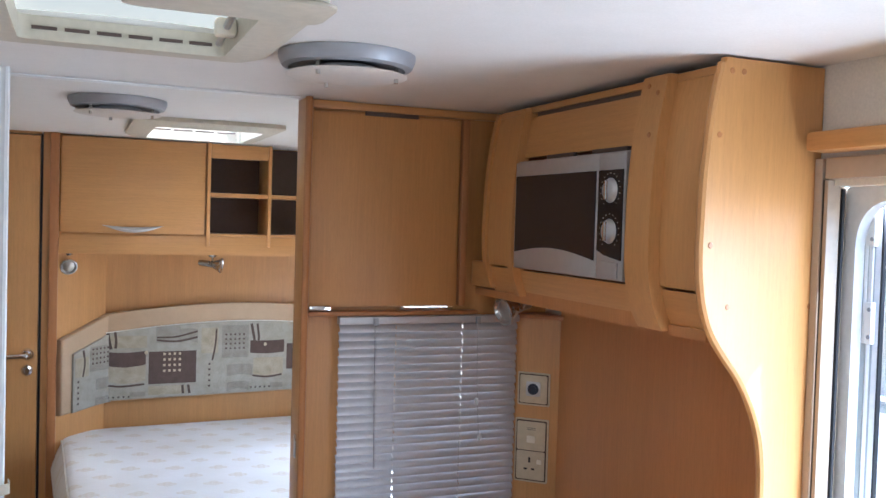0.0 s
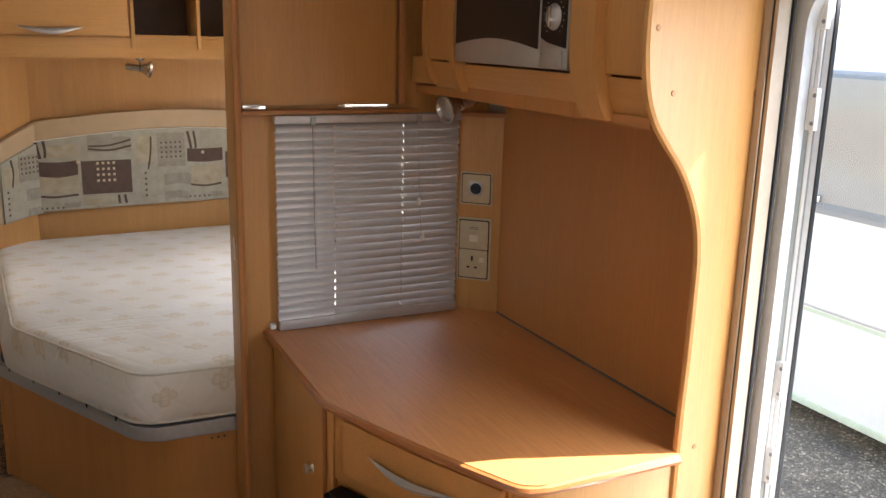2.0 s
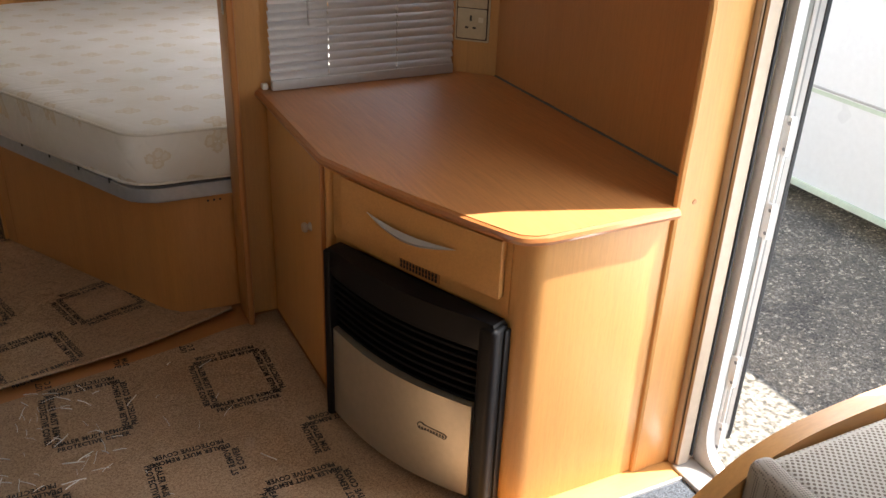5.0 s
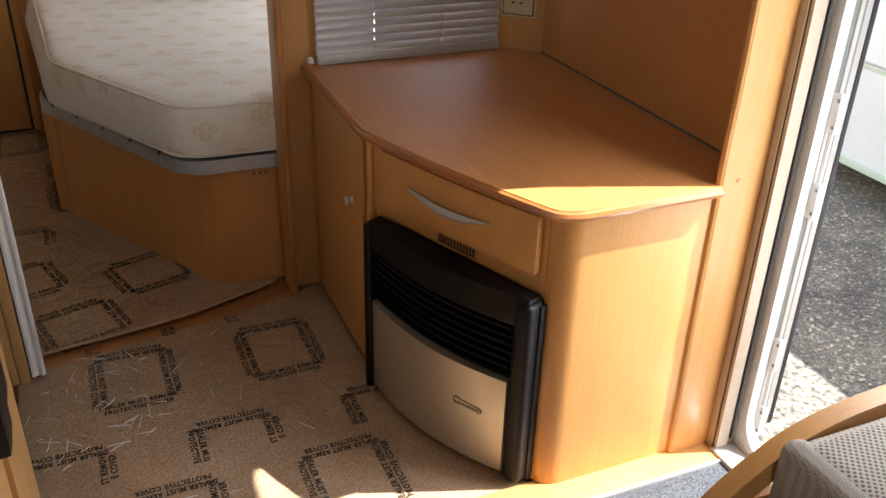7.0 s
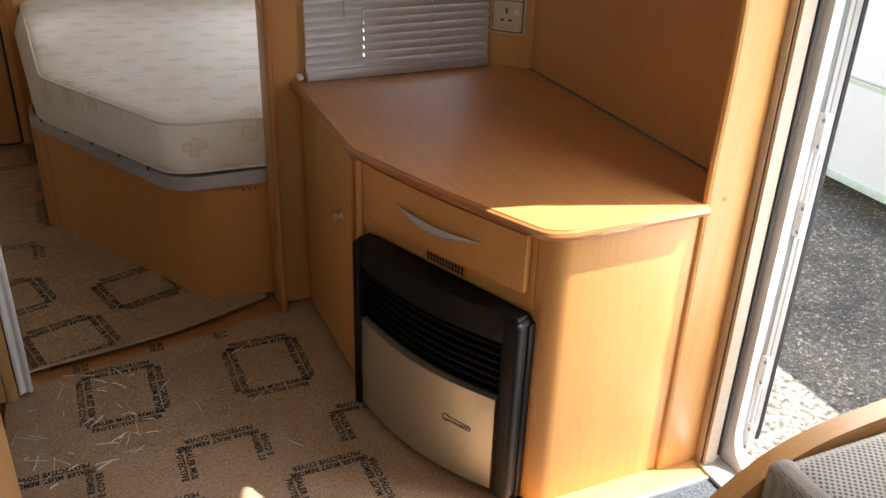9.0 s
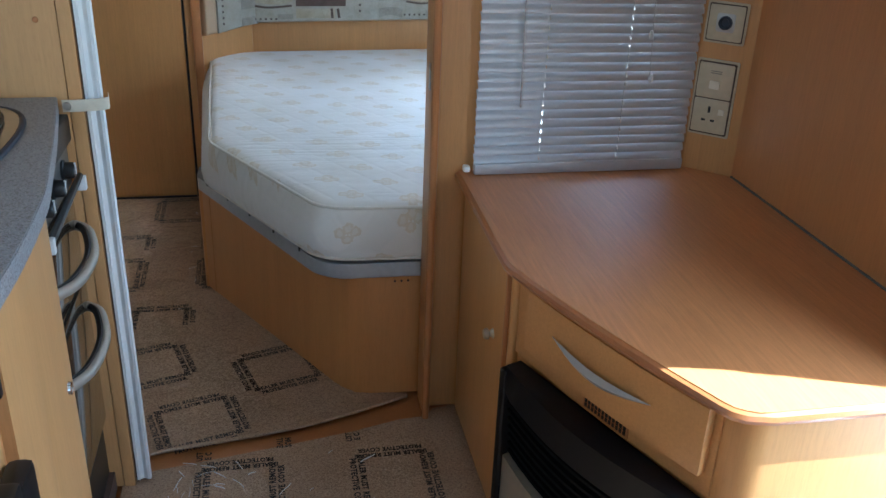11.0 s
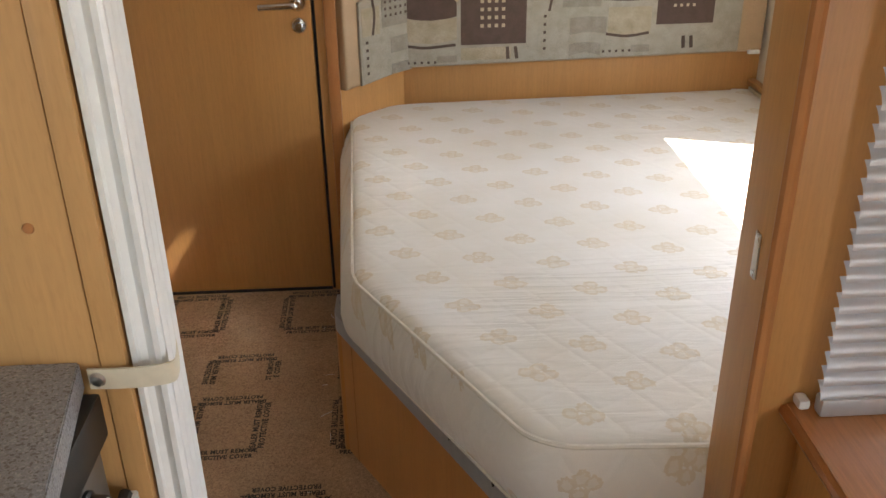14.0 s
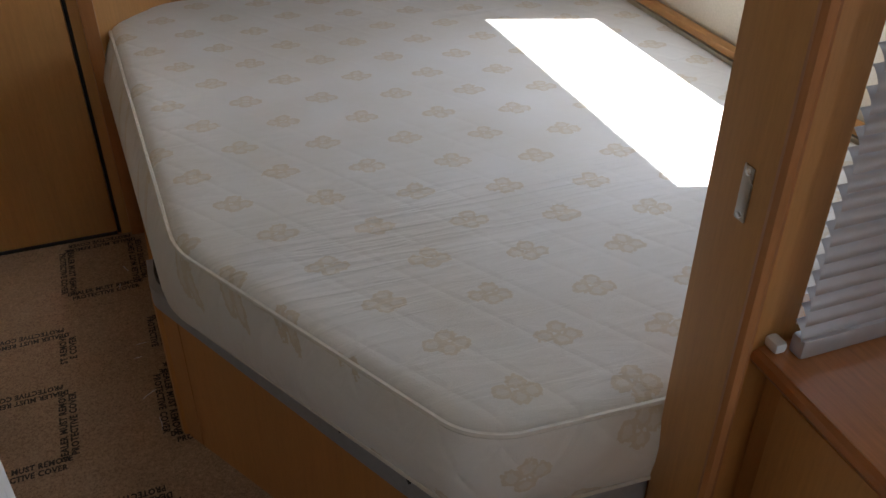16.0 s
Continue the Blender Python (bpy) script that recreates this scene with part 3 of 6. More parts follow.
square = print_sheet([(caption, 180, 0, 0.118, 0.190), (caption, 90, 0.092, 0, 0.225), (caption, 0, 0, -0.118, 0.190), (caption, 270, -0.092, 0, 0.225)])
cut_square = print_sheet([(caption, 180, 0, -0.020, 0.190), (caption_end, 90, 0.092, -0.088, 0.225), (caption_start, 270, -0.092, -0.088, 0.225)])
cut_ends = print_sheet([(text_mesh("UST\nE C", 0.0255, 1.08), 90, 0.092, 0.02, 0.225), (text_mesh("MUS\nTIVE", 0.0255, 1.08), 270, -0.092, 0.02, 0.225)])
bed_square = print_sheet([(caption, 180, 0, 0.098, 0.190), (caption, 90, 0.105, 0, 0.190), (caption, 0, 0, -0.098, 0.190), (caption, 270, -0.105, 0, 0.190)])


def print_at(parent, me, x, y, turn, z):
    ob = new("printed_square", me)
    ob.parent = parent
    ob.location = Vector((x, y, z)) - origin_of(parent)
    ob.rotation_euler = (0, 0, radians(turn))
    return ob


def allowed(x, y):
    return -0.24 < x < (0.68 if y > 1.40 else 0.48)


for r in range(0, 5):
    for c in range(-2, 4):
        x, y = 0.070 + 0.0375 * r + 0.386 * c, 2.093 - 0.572 * r
        if allowed(x, y):
            print_at(front_sheet, square, x, y, 0, 0.0018)
        x, y = 0.273 + 0.0375 * r + 0.386 * c, 1.850 - 0.572 * r
        if allowed(x, y):
            print_at(front_sheet, cut_square, x, y, 0, 0.0018)
for x in (-0.113, 0.273):
    print_at(front_sheet, cut_ends, x, 2.235 + 0.03 * (x > 0), 0, 0.0018)
for x, y, turn in ((0.176, 2.652, 17), (-0.203, 2.707, 17), (-0.045, 2.405, 16), (-0.49, 2.60, 15)):
    print_at(rear_sheet, bed_square, x, y, turn, 0.0038)
for c in range(-1, 2):
    for x0, y, me in ((-0.195, 3.937, square), (-0.385, 3.690, cut_square), (-0.388, 3.337, square), (-0.200, 3.090, cut_square)):
        x = x0 + 0.392 * c
        if -0.80 < x < 0.03:
            print_at(rear_sheet, me, x, y, 1, 0.0038)

# ---- partition between lounge and bed, with its blind ----
part_wall = thing("wall_partition", (0.56, 2.42, 0), "beech partition with a shuttered hatch opening and lipped end post", "wall", kind="structure")
bm = B()
for a in ((0.575, 0.70, 0.0, CEIL), (0.70, 1.225, 0.0, 0.73), (0.70, 1.225, 1.29, 1.327), (0.70, 0.865, 1.327, 1.336), (1.032, 1.225, 1.327, 1.336), (0.70, 1.225, 1.336, CEIL), (1.225, RIGHT, 0.0, CEIL)):
    box(bm, a[0] + (0.0025 if a[0] < 0.6 else 0.0), a[1], 2.40, 2.445, a[2], a[3])
part("panel", bm, m_wood, part_wall)
part("end_post", cbox(0.566, 0.577, 2.350, 2.452, 0.0, CEIL - 0.001, bevel=0.003), m_wood, part_wall, "beech end post of the partition")
part("lipping", tube(B(), [(0.572, 2.346, 0.0), (0.572, 2.346, CEIL - 0.001)], 0.010, 8), m_wood_edge, part_wall, "rounded reddish edge bead")
part("rail", cbox(0.587, 1.10, 2.366, 2.40, 1.312, 1.326, bevel=0.006), m_wood_edge, part_wall, "rail under the flap")
part("head_rail", cbox(0.575, 1.16, 2.375, 2.40, 1.885, CEIL - 0.002, bevel=0.006), m_wood_x, part_wall, "rail under the ceiling")
part("flap_stile", cbox(1.040, 1.062, 2.378, 2.40, 1.337, 1.885, bevel=0.004), m_wood_edge, part_wall)
plate = part("strike_plate", cbox(0.5630, 0.566, 2.381, 2.398, 0.920, 0.986, bevel=0.002), m_steel, part_wall, "small steel strike plate")
for z in (0.927, 0.979):
    part("screw", lathe(B(), [(0, 0.0015), (0.004, 0.001), (0.0045, 0)], Matrix.Translation((0.5630, 2.3895, z)) @ Matrix.Rotation(radians(-90), 4, "Y"), 10), m_chrome, plate)

flap = thing("cupboard_flap", (0.82, 2.385, 1.33), "flat beech flap door with a worn top edge, shut", "cupboard door")
bm = cbox(0.591, 1.032, 2.384, 2.3985, 1.337, 1.878, bevel=0.003)
part("panel", bm, m_wood, flap)
part("hinge", cbox(0.592, 0.655, 2.372, 2.384, 1.329, 1.341, bevel=0.002), m_chrome, flap, "small chrome hinge")
# Solid dark strip that paints the shade in the worn gap above the flap.
part("gap_shade_strip", cbox(0.74, 0.90, 2.3795, 2.3842, 1.874, 1.886, bevel=0.001), m_inside, flap, "dark strip painting the shade of the worn gap above the flap")

blind = thing("venetian_blind", (0.965, 2.375, 0.71), "silver-grey venetian blind lowered over the hatch, slats closed", "blind")
part("head_box", cbox(0.674, 1.232, 2.355, 2.385, 1.290, 1.3115, bevel=0.003), m_blind, blind, "pale grey head box")
slat_mesh = None
SLATS = 24
for i in range(SLATS):
    z = 1.279 - i * 0.0231
    if slat_mesh is None:
        bm = B()
        rows = []
        for k in range(7):
            s = (k / 6 - 0.5)
            yy, zz = s * 0.0150 - 0.0052 * (1 - 4 * s * s), s * 0.0248
            rows.append((yy, zz))
        cols = (-0.276, -0.1118, -0.1084, 0.0950, 0.0984, 0.276)
        for q in (0, 0.0006):
            vs = [[bm.verts.new((x, y + q, zz)) for y, zz in rows] for x in cols]
            for c in range(5):
                for k in range(6):
                    if c in (1, 3) and k in (2, 3):
                        continue
                    bm.faces.new((vs[c][k], vs[c + 1][k], vs[c + 1][k + 1], vs[c][k + 1]))
        slat_mesh = mesh_of(bm, "slat", m_blind)
    ob = new("slat", slat_mesh)
    ob.parent = blind
    ob.location = Vector((0.953 + random.uniform(-0.0012, 0.0012), 2.372, z)) - origin_of(blind)
    ob.rotation_euler = (radians(random.uniform(-3, 3)), radians(random.uniform(-0.15, 0.15)), 0)
part("bottom_rail", cbox(0.678, 1.231, 2.3585, 2.382, 0.7095, 0.7385, bevel=0.005), m_blind, blind)
for x in (0.842, 1.049):
    part("ladder_cord", tube(B(), [(x - 0.003, 2.3600, 1.292), (x - 0.003, 2.3590, 0.735)], 0.0009, 5), m_cord, blind)
part("wand", tube(B(), [(0.778, 2.354, 1.292), (0.779, 2.350, 1.1), (0.783, 2.350, 0.885)], 0.0032, 6), m_clear, blind, "clear plastic tilt wand")
part("lift_cord", tube(B(), curve_pts([(1.093, 2.355, 1.292), (1.096, 2.350, 1.1), (1.106, 2.350, 0.94)], 4), 0.0012, 5), m_cord, blind)
for x, z in ((1.096, 1.055), (1.109, 0.950)):
    part("cord_bead", lathe(B(), [(0, 0.013), (0.004, 0.012), (0.0065, 0.0), (0.005, -0.008), (0, -0.009)], Matrix.Translation((x, 2.352, z)), 10), m_white, blind)
for x in (0.771, 1.086):
    part("bracket", cbox(x, x + 0.014, 2.348, 2.356, 1.287, 1.308, bevel=0.001), m_grey_rail, blind)
part("hold_down_clip", cbox(0.655, 0.672, 2.376, 2.40, 0.7105, 0.726, bevel=0.005), m_white, blind, "white plastic hold-down clip")

# chamfered corner board with the sockets
CH0, CH1 = Vector((1.243, 2.385, 0)), Vector((1.341, 2.292, 0))
bm = B()
prism(bm, [(1.243, 2.385), (1.341, 2.292), (1.341, 2.40), (1.243, 2.40)], 0.70, 1.30)
whole("trim_corner_board", bm, m_wood, "chamfered beech corner board carrying the sockets", "trim", "structure")
bm = B()
prism(bm, [(1.235, 2.376), (1.338, 2.278), (1.344, 2.286), (1.344, 2.399), (1.235, 2.399)], 1.30, 1.313, bevel=0.002)
whole("trim_corner_cap", bm, m_wood_edge, "reddish capping strip over the corner board", "trim", "structure")
CHM = upright(CH0, CH1 - CH0)


def on_board(pts, w0, w1, bevel=0.0):
    bm = B()
    prism(bm, pts, w0, w1, bevel=bevel, seg=2)
    bmesh.ops.transform(bm, matrix=CHM, verts=bm.verts)
    return bm


def rect(u0, u1, v0, v1, r=0.0):
    pts = [(u0, v0), (u1, v0), (u1, v1), (u0, v1)]
    return rounded(pts, r, 4) if r else pts


tv = thing("aerial_socket", CH0 + (CH1 - CH0) * 0.45 + Vector((0, 0, 1.045)), "cream aerial socket plate with a dark round port", "socket", "wall sockets")
part("border", on_board(rect(0.006, 0.106, 1.037, 1.137, 0.004), 0.001, 0.005, 0.001), m_plate, tv)
part("surround", on_board(rect(0.011, 0.101, 1.042, 1.132, 0.004), 0.0012, 0.0062), m_brown, tv, "dark outline frame")
part("plate", on_board(rect(0.014, 0.098, 1.045, 1.129, 0.004), 0.0015, 0.009, 0.002), m_plate, tv)
part("bezel", on_board(rect(0.034, 0.078, 1.066, 1.110, 0.006), 0.008, 0.012, 0.002), m_silver, tv, "grey square bezel")
part("port", lathe(B(), [(0, 0.001), (0.009, 0.001), (0.011, 0.005), (0.016, 0.005), (0.017, 0)], CHM @ Matrix.Translation((0.056, 1.088, 0.012)), 18), m_blue_rubber, tv, "dark blue round port")
sw = thing("mains_socket", CH0 + (CH1 - CH0) * 0.45 + Vector((0, 0, 0.811)), "cream three-pin mains socket below a fused switch", "socket", "wall sockets")
part("border", on_board(rect(0.002, 0.106, 0.804, 0.997, 0.004), 0.001, 0.005, 0.001), m_plate, sw)
part("surround", on_board(rect(0.007, 0.101, 0.809, 0.992, 0.004), 0.0012, 0.0062), m_brown, sw, "dark outline frame")
for lo, hi in ((0.813, 0.8985), (0.9015, 0.988)):
    part("plate", on_board(rect(0.010, 0.097, lo, hi, 0.004), 0.0015, 0.009, 0.002), m_plate, sw)
part("rocker", on_board(rect(0.041, 0.066, 0.925, 0.945, 0.002), 0.008, 0.012, 0.002), m_cream, sw, "cream rocker switch")
part("rocker", on_board(rect(0.074, 0.088, 0.862, 0.876, 0.002), 0.008, 0.012, 0.002), m_cream, sw)
for u0, u1, v0, v1 in ((0.0475, 0.0535, 0.864, 0.880), (0.034, 0.044, 0.842, 0.8475), (0.057, 0.067, 0.842, 0.8475)):
    part("pin_hole", on_board(rect(u0, u1, v0, v1), 0.008, 0.0094), m_black, sw)
for k in range(2):
    part("print_bar", on_board(rect(0.040, 0.068, 0.968 - k * 0.005, 0.9705 - k * 0.005), 0.008, 0.0094), m_mid, sw, "tiny unreadable print")

# wood board behind the dresser and the curved end panel by the door
whole("trim_wall_board", cbox(1.337, RIGHT - 0.001, 1.345, 2.292, 0.70, 1.40), m_wood_shaded, "beech-faced wall board behind the dresser", "trim", "structure")
part_edge = [(1.102, 1.893), (1.090, 1.84), (1.080, 1.779), (1.071, 1.69), (1.067, 1.59), (1.067, 1.53), (1.070, 1.486), (1.080, 1.435), (1.099, 1.39), (1.130, 1.348), (1.167, 1.304),
             (1.198, 1.252), (1.221, 1.192), (1.231, 1.13), (1.233, 1.07), (1.231, 0.9), (1.226, 0.70), (1.226, 0.0)]
EDGE_S = [(p.x, p.y) for p in curve_pts([(x, z, 0) for x, z in part_edge], 5)]
end_panel = thing("end_panel", (1.28, 1.334, 0), "beech end panel with an S-curved front edge beside the entrance", "panel")
bm = B()
prism(bm, EDGE_S + [(1.3435, 0.0), (1.3435, 1.905), (1.104, 1.905)], 0.0, 0.018, bevel=0.003, seg=2)
bmesh.ops.transform(bm, matrix=Matrix(((1, 0, 0, 0), (0, 0, 1, 1.322), (0, 1, 0, 0), (0, 0, 0, 1))), verts=bm.verts)
part("panel", bm, m_wood, end_panel)
lip = curve_pts([(x - 0.001, 1.331, z) for x, z in part_edge], 3)
part("lipping", tube(B(), lip, 0.0096, 8), m_wood, end_panel, "rounded beech edge band")
for x, z in ((1.118, 1.88), (1.145, 1.88), (1.094, 1.76), (1.082, 1.555), (1.128, 1.44), (1.328, 1.44), (1.262, 0.715)):
    part("screw_cap", lathe(B(), [(0, 0.002), (0.005, 0.0015), (0.006, 0)], Matrix.Translation((x, 1.322, z)) @ Matrix.Rotation(radians(90), 4, "X"), 12), m_wood_edge, end_panel)


# ---- overhead microwave locker on the east wall ----
def front_x(z):
    pts = EDGE_S
    for (xa, za), (xb, zb) in zip(pts, pts[1:]):
        if zb <= z <= za:
            return xa + (xb - xa) * (za - z) / (za - zb)
    return 1.104


def curved(y0, y1, z0, z1, off, deep, n=12):
    """A panel that follows the locker's bowed front, proud by off, thick by deep."""
    bm = B()
    zs = [z0 + (z1 - z0) * i / n for i in range(n + 1)]
    front = [(front_x(z) - off, z) for z in zs]
    back = [(max(front_x(z) - off + deep, 0) if deep < 0.1 else deep, z) for z in zs]
    loop = front + back[::-1]
    vs = [[bm.verts.new((x, y, z)) for x, z in loop] for y in (y0, y1)]
    k = len(loop)
    for i in range(k):
        bm.faces.new((vs[0][i], vs[0][(i + 1) % k], vs[1][(i + 1) % k], vs[1][i]))
    half = len(front)
    for v in vs:
        for i in range(half - 1):
            bm.faces.new((v[i], v[i + 1], v[k - 2 - i], v[k - 1 - i]))
    bmesh.ops.remove_doubles(bm, verts=bm.verts, dist=1e-6)
    return bm


locker = thing("microwave_locker", (1.2, 1.87, 1.37), "bow-fronted beech overhead locker built round a microwave", "cupboard")
for nm, dims in (("underside", (1.10, 1.336, 1.345, 2.395, 1.372, 1.392)), ("side_box", (1.13, 1.336, 1.345, 1.545, 1.392, 1.89)), ("side_box", (1.13, 1.336, 2.09, 2.262, 1.392, 1.89)),
                 ("back", (1.29, 1.336, 1.545, 2.09, 1.392, 1.89)), ("top_box", (1.13, 1.29, 1.545, 2.09, 1.76, 1.89)), ("bottom_box", (1.10, 1.29, 1.545, 2.09, 1.392, 1.455))):
    part(nm, cbox(*dims), m_wood_shaded, locker)
part("valance", curved(1.345, 2.27, 1.385, 1.462, -0.008, 0.02), m_wood_y, locker, "curved pelmet under the locker")
bm = B()
prism(bm, rounded([(1.085, 2.272), (1.078, 2.398), (1.335, 2.398), (1.335, 2.272)], [0.0, 0.03, 0, 0]), 1.40, 1.472, bevel=0.006)
part("corner_shelf", bm, m_wood_y, locker, "corner shelf of the niche")
part("locker_door", curved(1.345, 1.462, 1.468, 1.880, -0.004, 0.018), m_wood, locker, "narrow bowed door")
part("fascia", curved(1.54, 2.074, 1.757, 1.864, -0.006, 0.018), m_wood_y, locker, "fascia over the microwave")
part("top_rail", curved(1.345, 2.256, 1.876, 1.892, 0.0, 0.03, 3), m_wood_y, locker)
far_door = part("locker_door", curved(2.098, 2.258, 1.468, 1.885, -0.004, 0.018), m_wood, locker, "narrow bowed door")
part("finger_hole", lathe(B(), [(0, 0.001), (0.009, 0.001), (0.011, 0.004), (0.014, 0.003), (0.015, 0)], Matrix.Translation((1.072, 2.118, 1.51)) @ Matrix.Rotation(radians(-90), 4, "Y"), 18), m_wood_edge, far_door, "round finger catch")
part("rib", curved(1.462, 1.545, 1.378, 1.892, 0.022, 0.04, 18), m_wood, locker, "broad bowed rib")
part("rib", curved(2.073, 2.098, 1.392, 1.888, 0.016, 0.035, 24), m_wood, locker)
part("rib", curved(2.256, 2.276, 1.40, 1.888, 0.006, 0.04, 18), m_wood, locker)
for y, z in ((1.485, 1.855), (1.49, 1.77), (1.52, 1.872)):
    part("screw_cap", lathe(B(), [(0, 0.002), (0.005, 0.0015), (0.006, 0)], Matrix.Translation((front_x(z) - 0.022, y, z)) @ Matrix.Rotation(radians(-90), 4, "Y"), 12), m_wood_edge, locker)
# Dark brown fill in the gaps gives their shade as colour.
for y0, y1 in ((1.60, 1.74), (1.82, 1.95)):
    part("gap_shade_fill", curved(y0, y1, 1.7455, 1.7575, -0.004, 0.01, 2), m_inside, locker, "dark fill for the shaded gap over the microwave")
part("gap_shade_fill", curved(1.58, 2.05, 1.862, 1.878, -0.009, 0.008, 2), m_inside, locker, "dark fill for the shaded worn gap at the top")

mw = thing("microwave_oven", (1.15, 1.83, 1.457), "silver microwave oven with a dark glass door and two dials", "microwave")
MX = 1.062
part("casing", cbox(MX + 0.004, 1.288, 1.566, 2.071, 1.468, 1.746, bevel=0.004), m_silver, mw)
mw_door = part("door", cbox(MX - 0.004, MX + 0.010, 1.672, 2.070, 1.470, 1.742, bevel=0.003), m_silver, mw, "silver door frame")
# Dark oven glass; the brown base paints in the beech it reflects.
m_ovenglass = plain("oven_glass_beech_reflection", (0.055, 0.04, 0.026), 0.08, vary=0.02, relief=0, coat=0.5)
m_mwglass = plain("dark_oven_glass", (0.010, 0.010, 0.014), 0.22, vary=0.02, relief=0)
bm = B()
arc = [(1.680 + 0.382 * i / 10, 1.508 + 0.004 * i / 10 + 0.018 * math.sin(math.pi * i / 10)) for i in range(11)]
prism(bm, [(1.680, 1.706), (2.062, 1.706)] + arc[::-1], MX - 0.0065, MX - 0.0035)
bmesh.ops.transform(bm, matrix=Matrix(((0, 0, 1, 0), (1, 0, 0, 0), (0, 1, 0, 0), (0, 0, 0, 1))), verts=bm.verts)
part("glass", bm, m_mwglass, mw_door, "black glass pane")
panel = part("control_panel", cbox(MX - 0.004, MX + 0.010, 1.568, 1.670, 1.470, 1.742, bevel=0.003), m_silver, mw)
bm = B()
prism(bm, [(1.574, 1.706), (1.668, 1.706), (1.668, 1.532), (1.640, 1.522), (1.574, 1.512)], MX - 0.0065, MX - 0.0035)
bmesh.ops.transform(bm, matrix=Matrix(((0, 0, 1, 0), (1, 0, 0, 0), (0, 1, 0, 0), (0, 0, 0, 1))), verts=bm.verts)
part("dial_plate", bm, m_mwglass, panel, "black dial plate")
for z in (1.662, 1.574):
    dial = part("dial", lathe(B(), [(0, 0.009), (0.017, 0.009), (0.022, 0.007), (0.026, 0.002), (0.027, 0)], Matrix.Translation((MX - 0.0065, 1.620, z)) @ Matrix.Rotation(radians(-90), 4, "Y"), 28), m_silver, mw, "silver rotary dial")
    part("grip", cbox(MX - 0.021, MX - 0.015, 1.6145, 1.6255, z - 0.021, z + 0.021, bevel=0.0028), m_chrome, dial)
    bm = B()
    for k in range(15):
        a = radians(-140 + 20 * k)
        box(bm, MX - 0.0072, MX - 0.0066, 1.620 + 0.037 * math.sin(a) - 0.0012, 1.620 + 0.037 * math.sin(a) + 0.0012, z + 0.037 * math.cos(a) - 0.0012, z + 0.037 * math.cos(a) + 0.0012)
    part("scale_marks", bm, m_dot, dial, "tiny dial marks")
part("release_button", cbox(MX - 0.008, MX, 1.585, 1.655, 1.474, 1.508, bevel=0.003), m_silver, mw)


def spot_lamp(at, aim, name_label, group="", k=1.05):
    lamp = thing("reading_lamp", at, name_label, "lamp", group)
    p = Vector(at)
    d = Vector(aim).normalized()

    def grown(profile):
        return [(r * k, h * k) for r, h in profile]

    part("base", lathe(B(), grown([(0, -0.010), (0.014, -0.010), (0.019, -0.005), (0.020, 0)]), Matrix.Translation(p), 20), m_spot, lamp)
    neck = p + Vector((0, 0, -0.030 * k))
    part("stem", tube(B(), [p + Vector((0, 0, -0.006)), neck], 0.005, 8), m_spot, lamp)
    m = Matrix.Translation(neck + Vector((0, 0, -0.012 * k))) @ d.to_track_quat("Z", "Y").to_matrix().to_4x4()
    head = part("head", lathe(B(), grown([(0, -0.060), (0.010, -0.060), (0.013, -0.054), (0.014, -0.012), (0.012, -0.010), (0.012, -0.007), (0.016, -0.005), (0.016, -0.001), (0.012, 0.001), (0.012, 0.004), (0.017, 0.006), (0.020, 0.014), (0.029, 0.032), (0.034, 0.036), (0.034, 0.041), (0.030, 0.042), (0.026, 0.034), (0, 0.028)]), m, 24), m_spot, lamp, "chrome spot head")
    part("bulb", lathe(B(), grown([(0.0, 0.040), (0.016, 0.039), (0.024, 0.034), (0.0, 0.031)]), m, 20), m_steel, head, "steel spot reflector")
    return lamp


spot_lamp((1.172, 2.262, 1.398), (-0.93, -0.16, -0.24), "satin silver swivel spot lamp under the corner shelf", k=1.25)

# ---- dresser with the gas heater ----
DA, DB = Vector((0.662, 1.872, 0)), Vector((0.876, 1.345, 0))
DU = (DB - DA).normalized()
DL = (DB - DA).length
DM = upright(DA, DB - DA)
if DM.to_3x3().col[2].x > 0:
    DM = DM @ Matrix.Diagonal((1, 1, -1, 1))


def on_face(bm):
    """From (u along the angled front, v up, w out towards the aisle) to the world."""
    bmesh.ops.transform(bm, matrix=DM, verts=bm.verts)
    return bm


dresser = thing("dresser", (0.95, 1.85, 0), "beech dresser unit with a bowed angled front, drawer and cupboard", "cabinet")
bm = B()
outline = [(0.675, 2.398), (0.675, 1.89), (0.689, 1.857), (0.8635, 1.382), (0.868, 1.367), (0.875, 1.354), (0.886, 1.343), (0.902, 1.335), (0.920, 1.332), (1.222, 1.332), (1.222, 1.345), (1.335, 1.345), (1.335, 2.29), (1.235, 2.398)]
prism(bm, outline, 0.0065, 0.682)
part("carcass", bm, m_wood, dresser)
cup = part("cupboard_door", cbox(0.655, 0.673, 1.925, 2.352, 0.028, 0.668, bevel=0.003), m_wood, dresser, "tall beech cupboard door")
part("edge_strip", cbox(0.6542, 0.6742, 1.918, 1.9255, 0.028, 0.668, bevel=0.002), m_wood_edge, cup)
part("knob", lathe(B(), [(0, 0.022), (0.010, 0.022), (0.013, 0.018), (0.013, 0.012), (0.006, 0.008), (0.011, 0.002), (0.012, 0)], Matrix.Translation((0.655, 2.003, 0.465)) @ Matrix.Rotation(radians(-90), 4, "Y"), 20), m_steel, cup, "round steel knob")
part("stile", tube(B(), [(0.672, 1.895, 0.015), (0.672, 1.895, 0.680)], 0.014, 12), m_wood, dresser, "rounded corner stile")


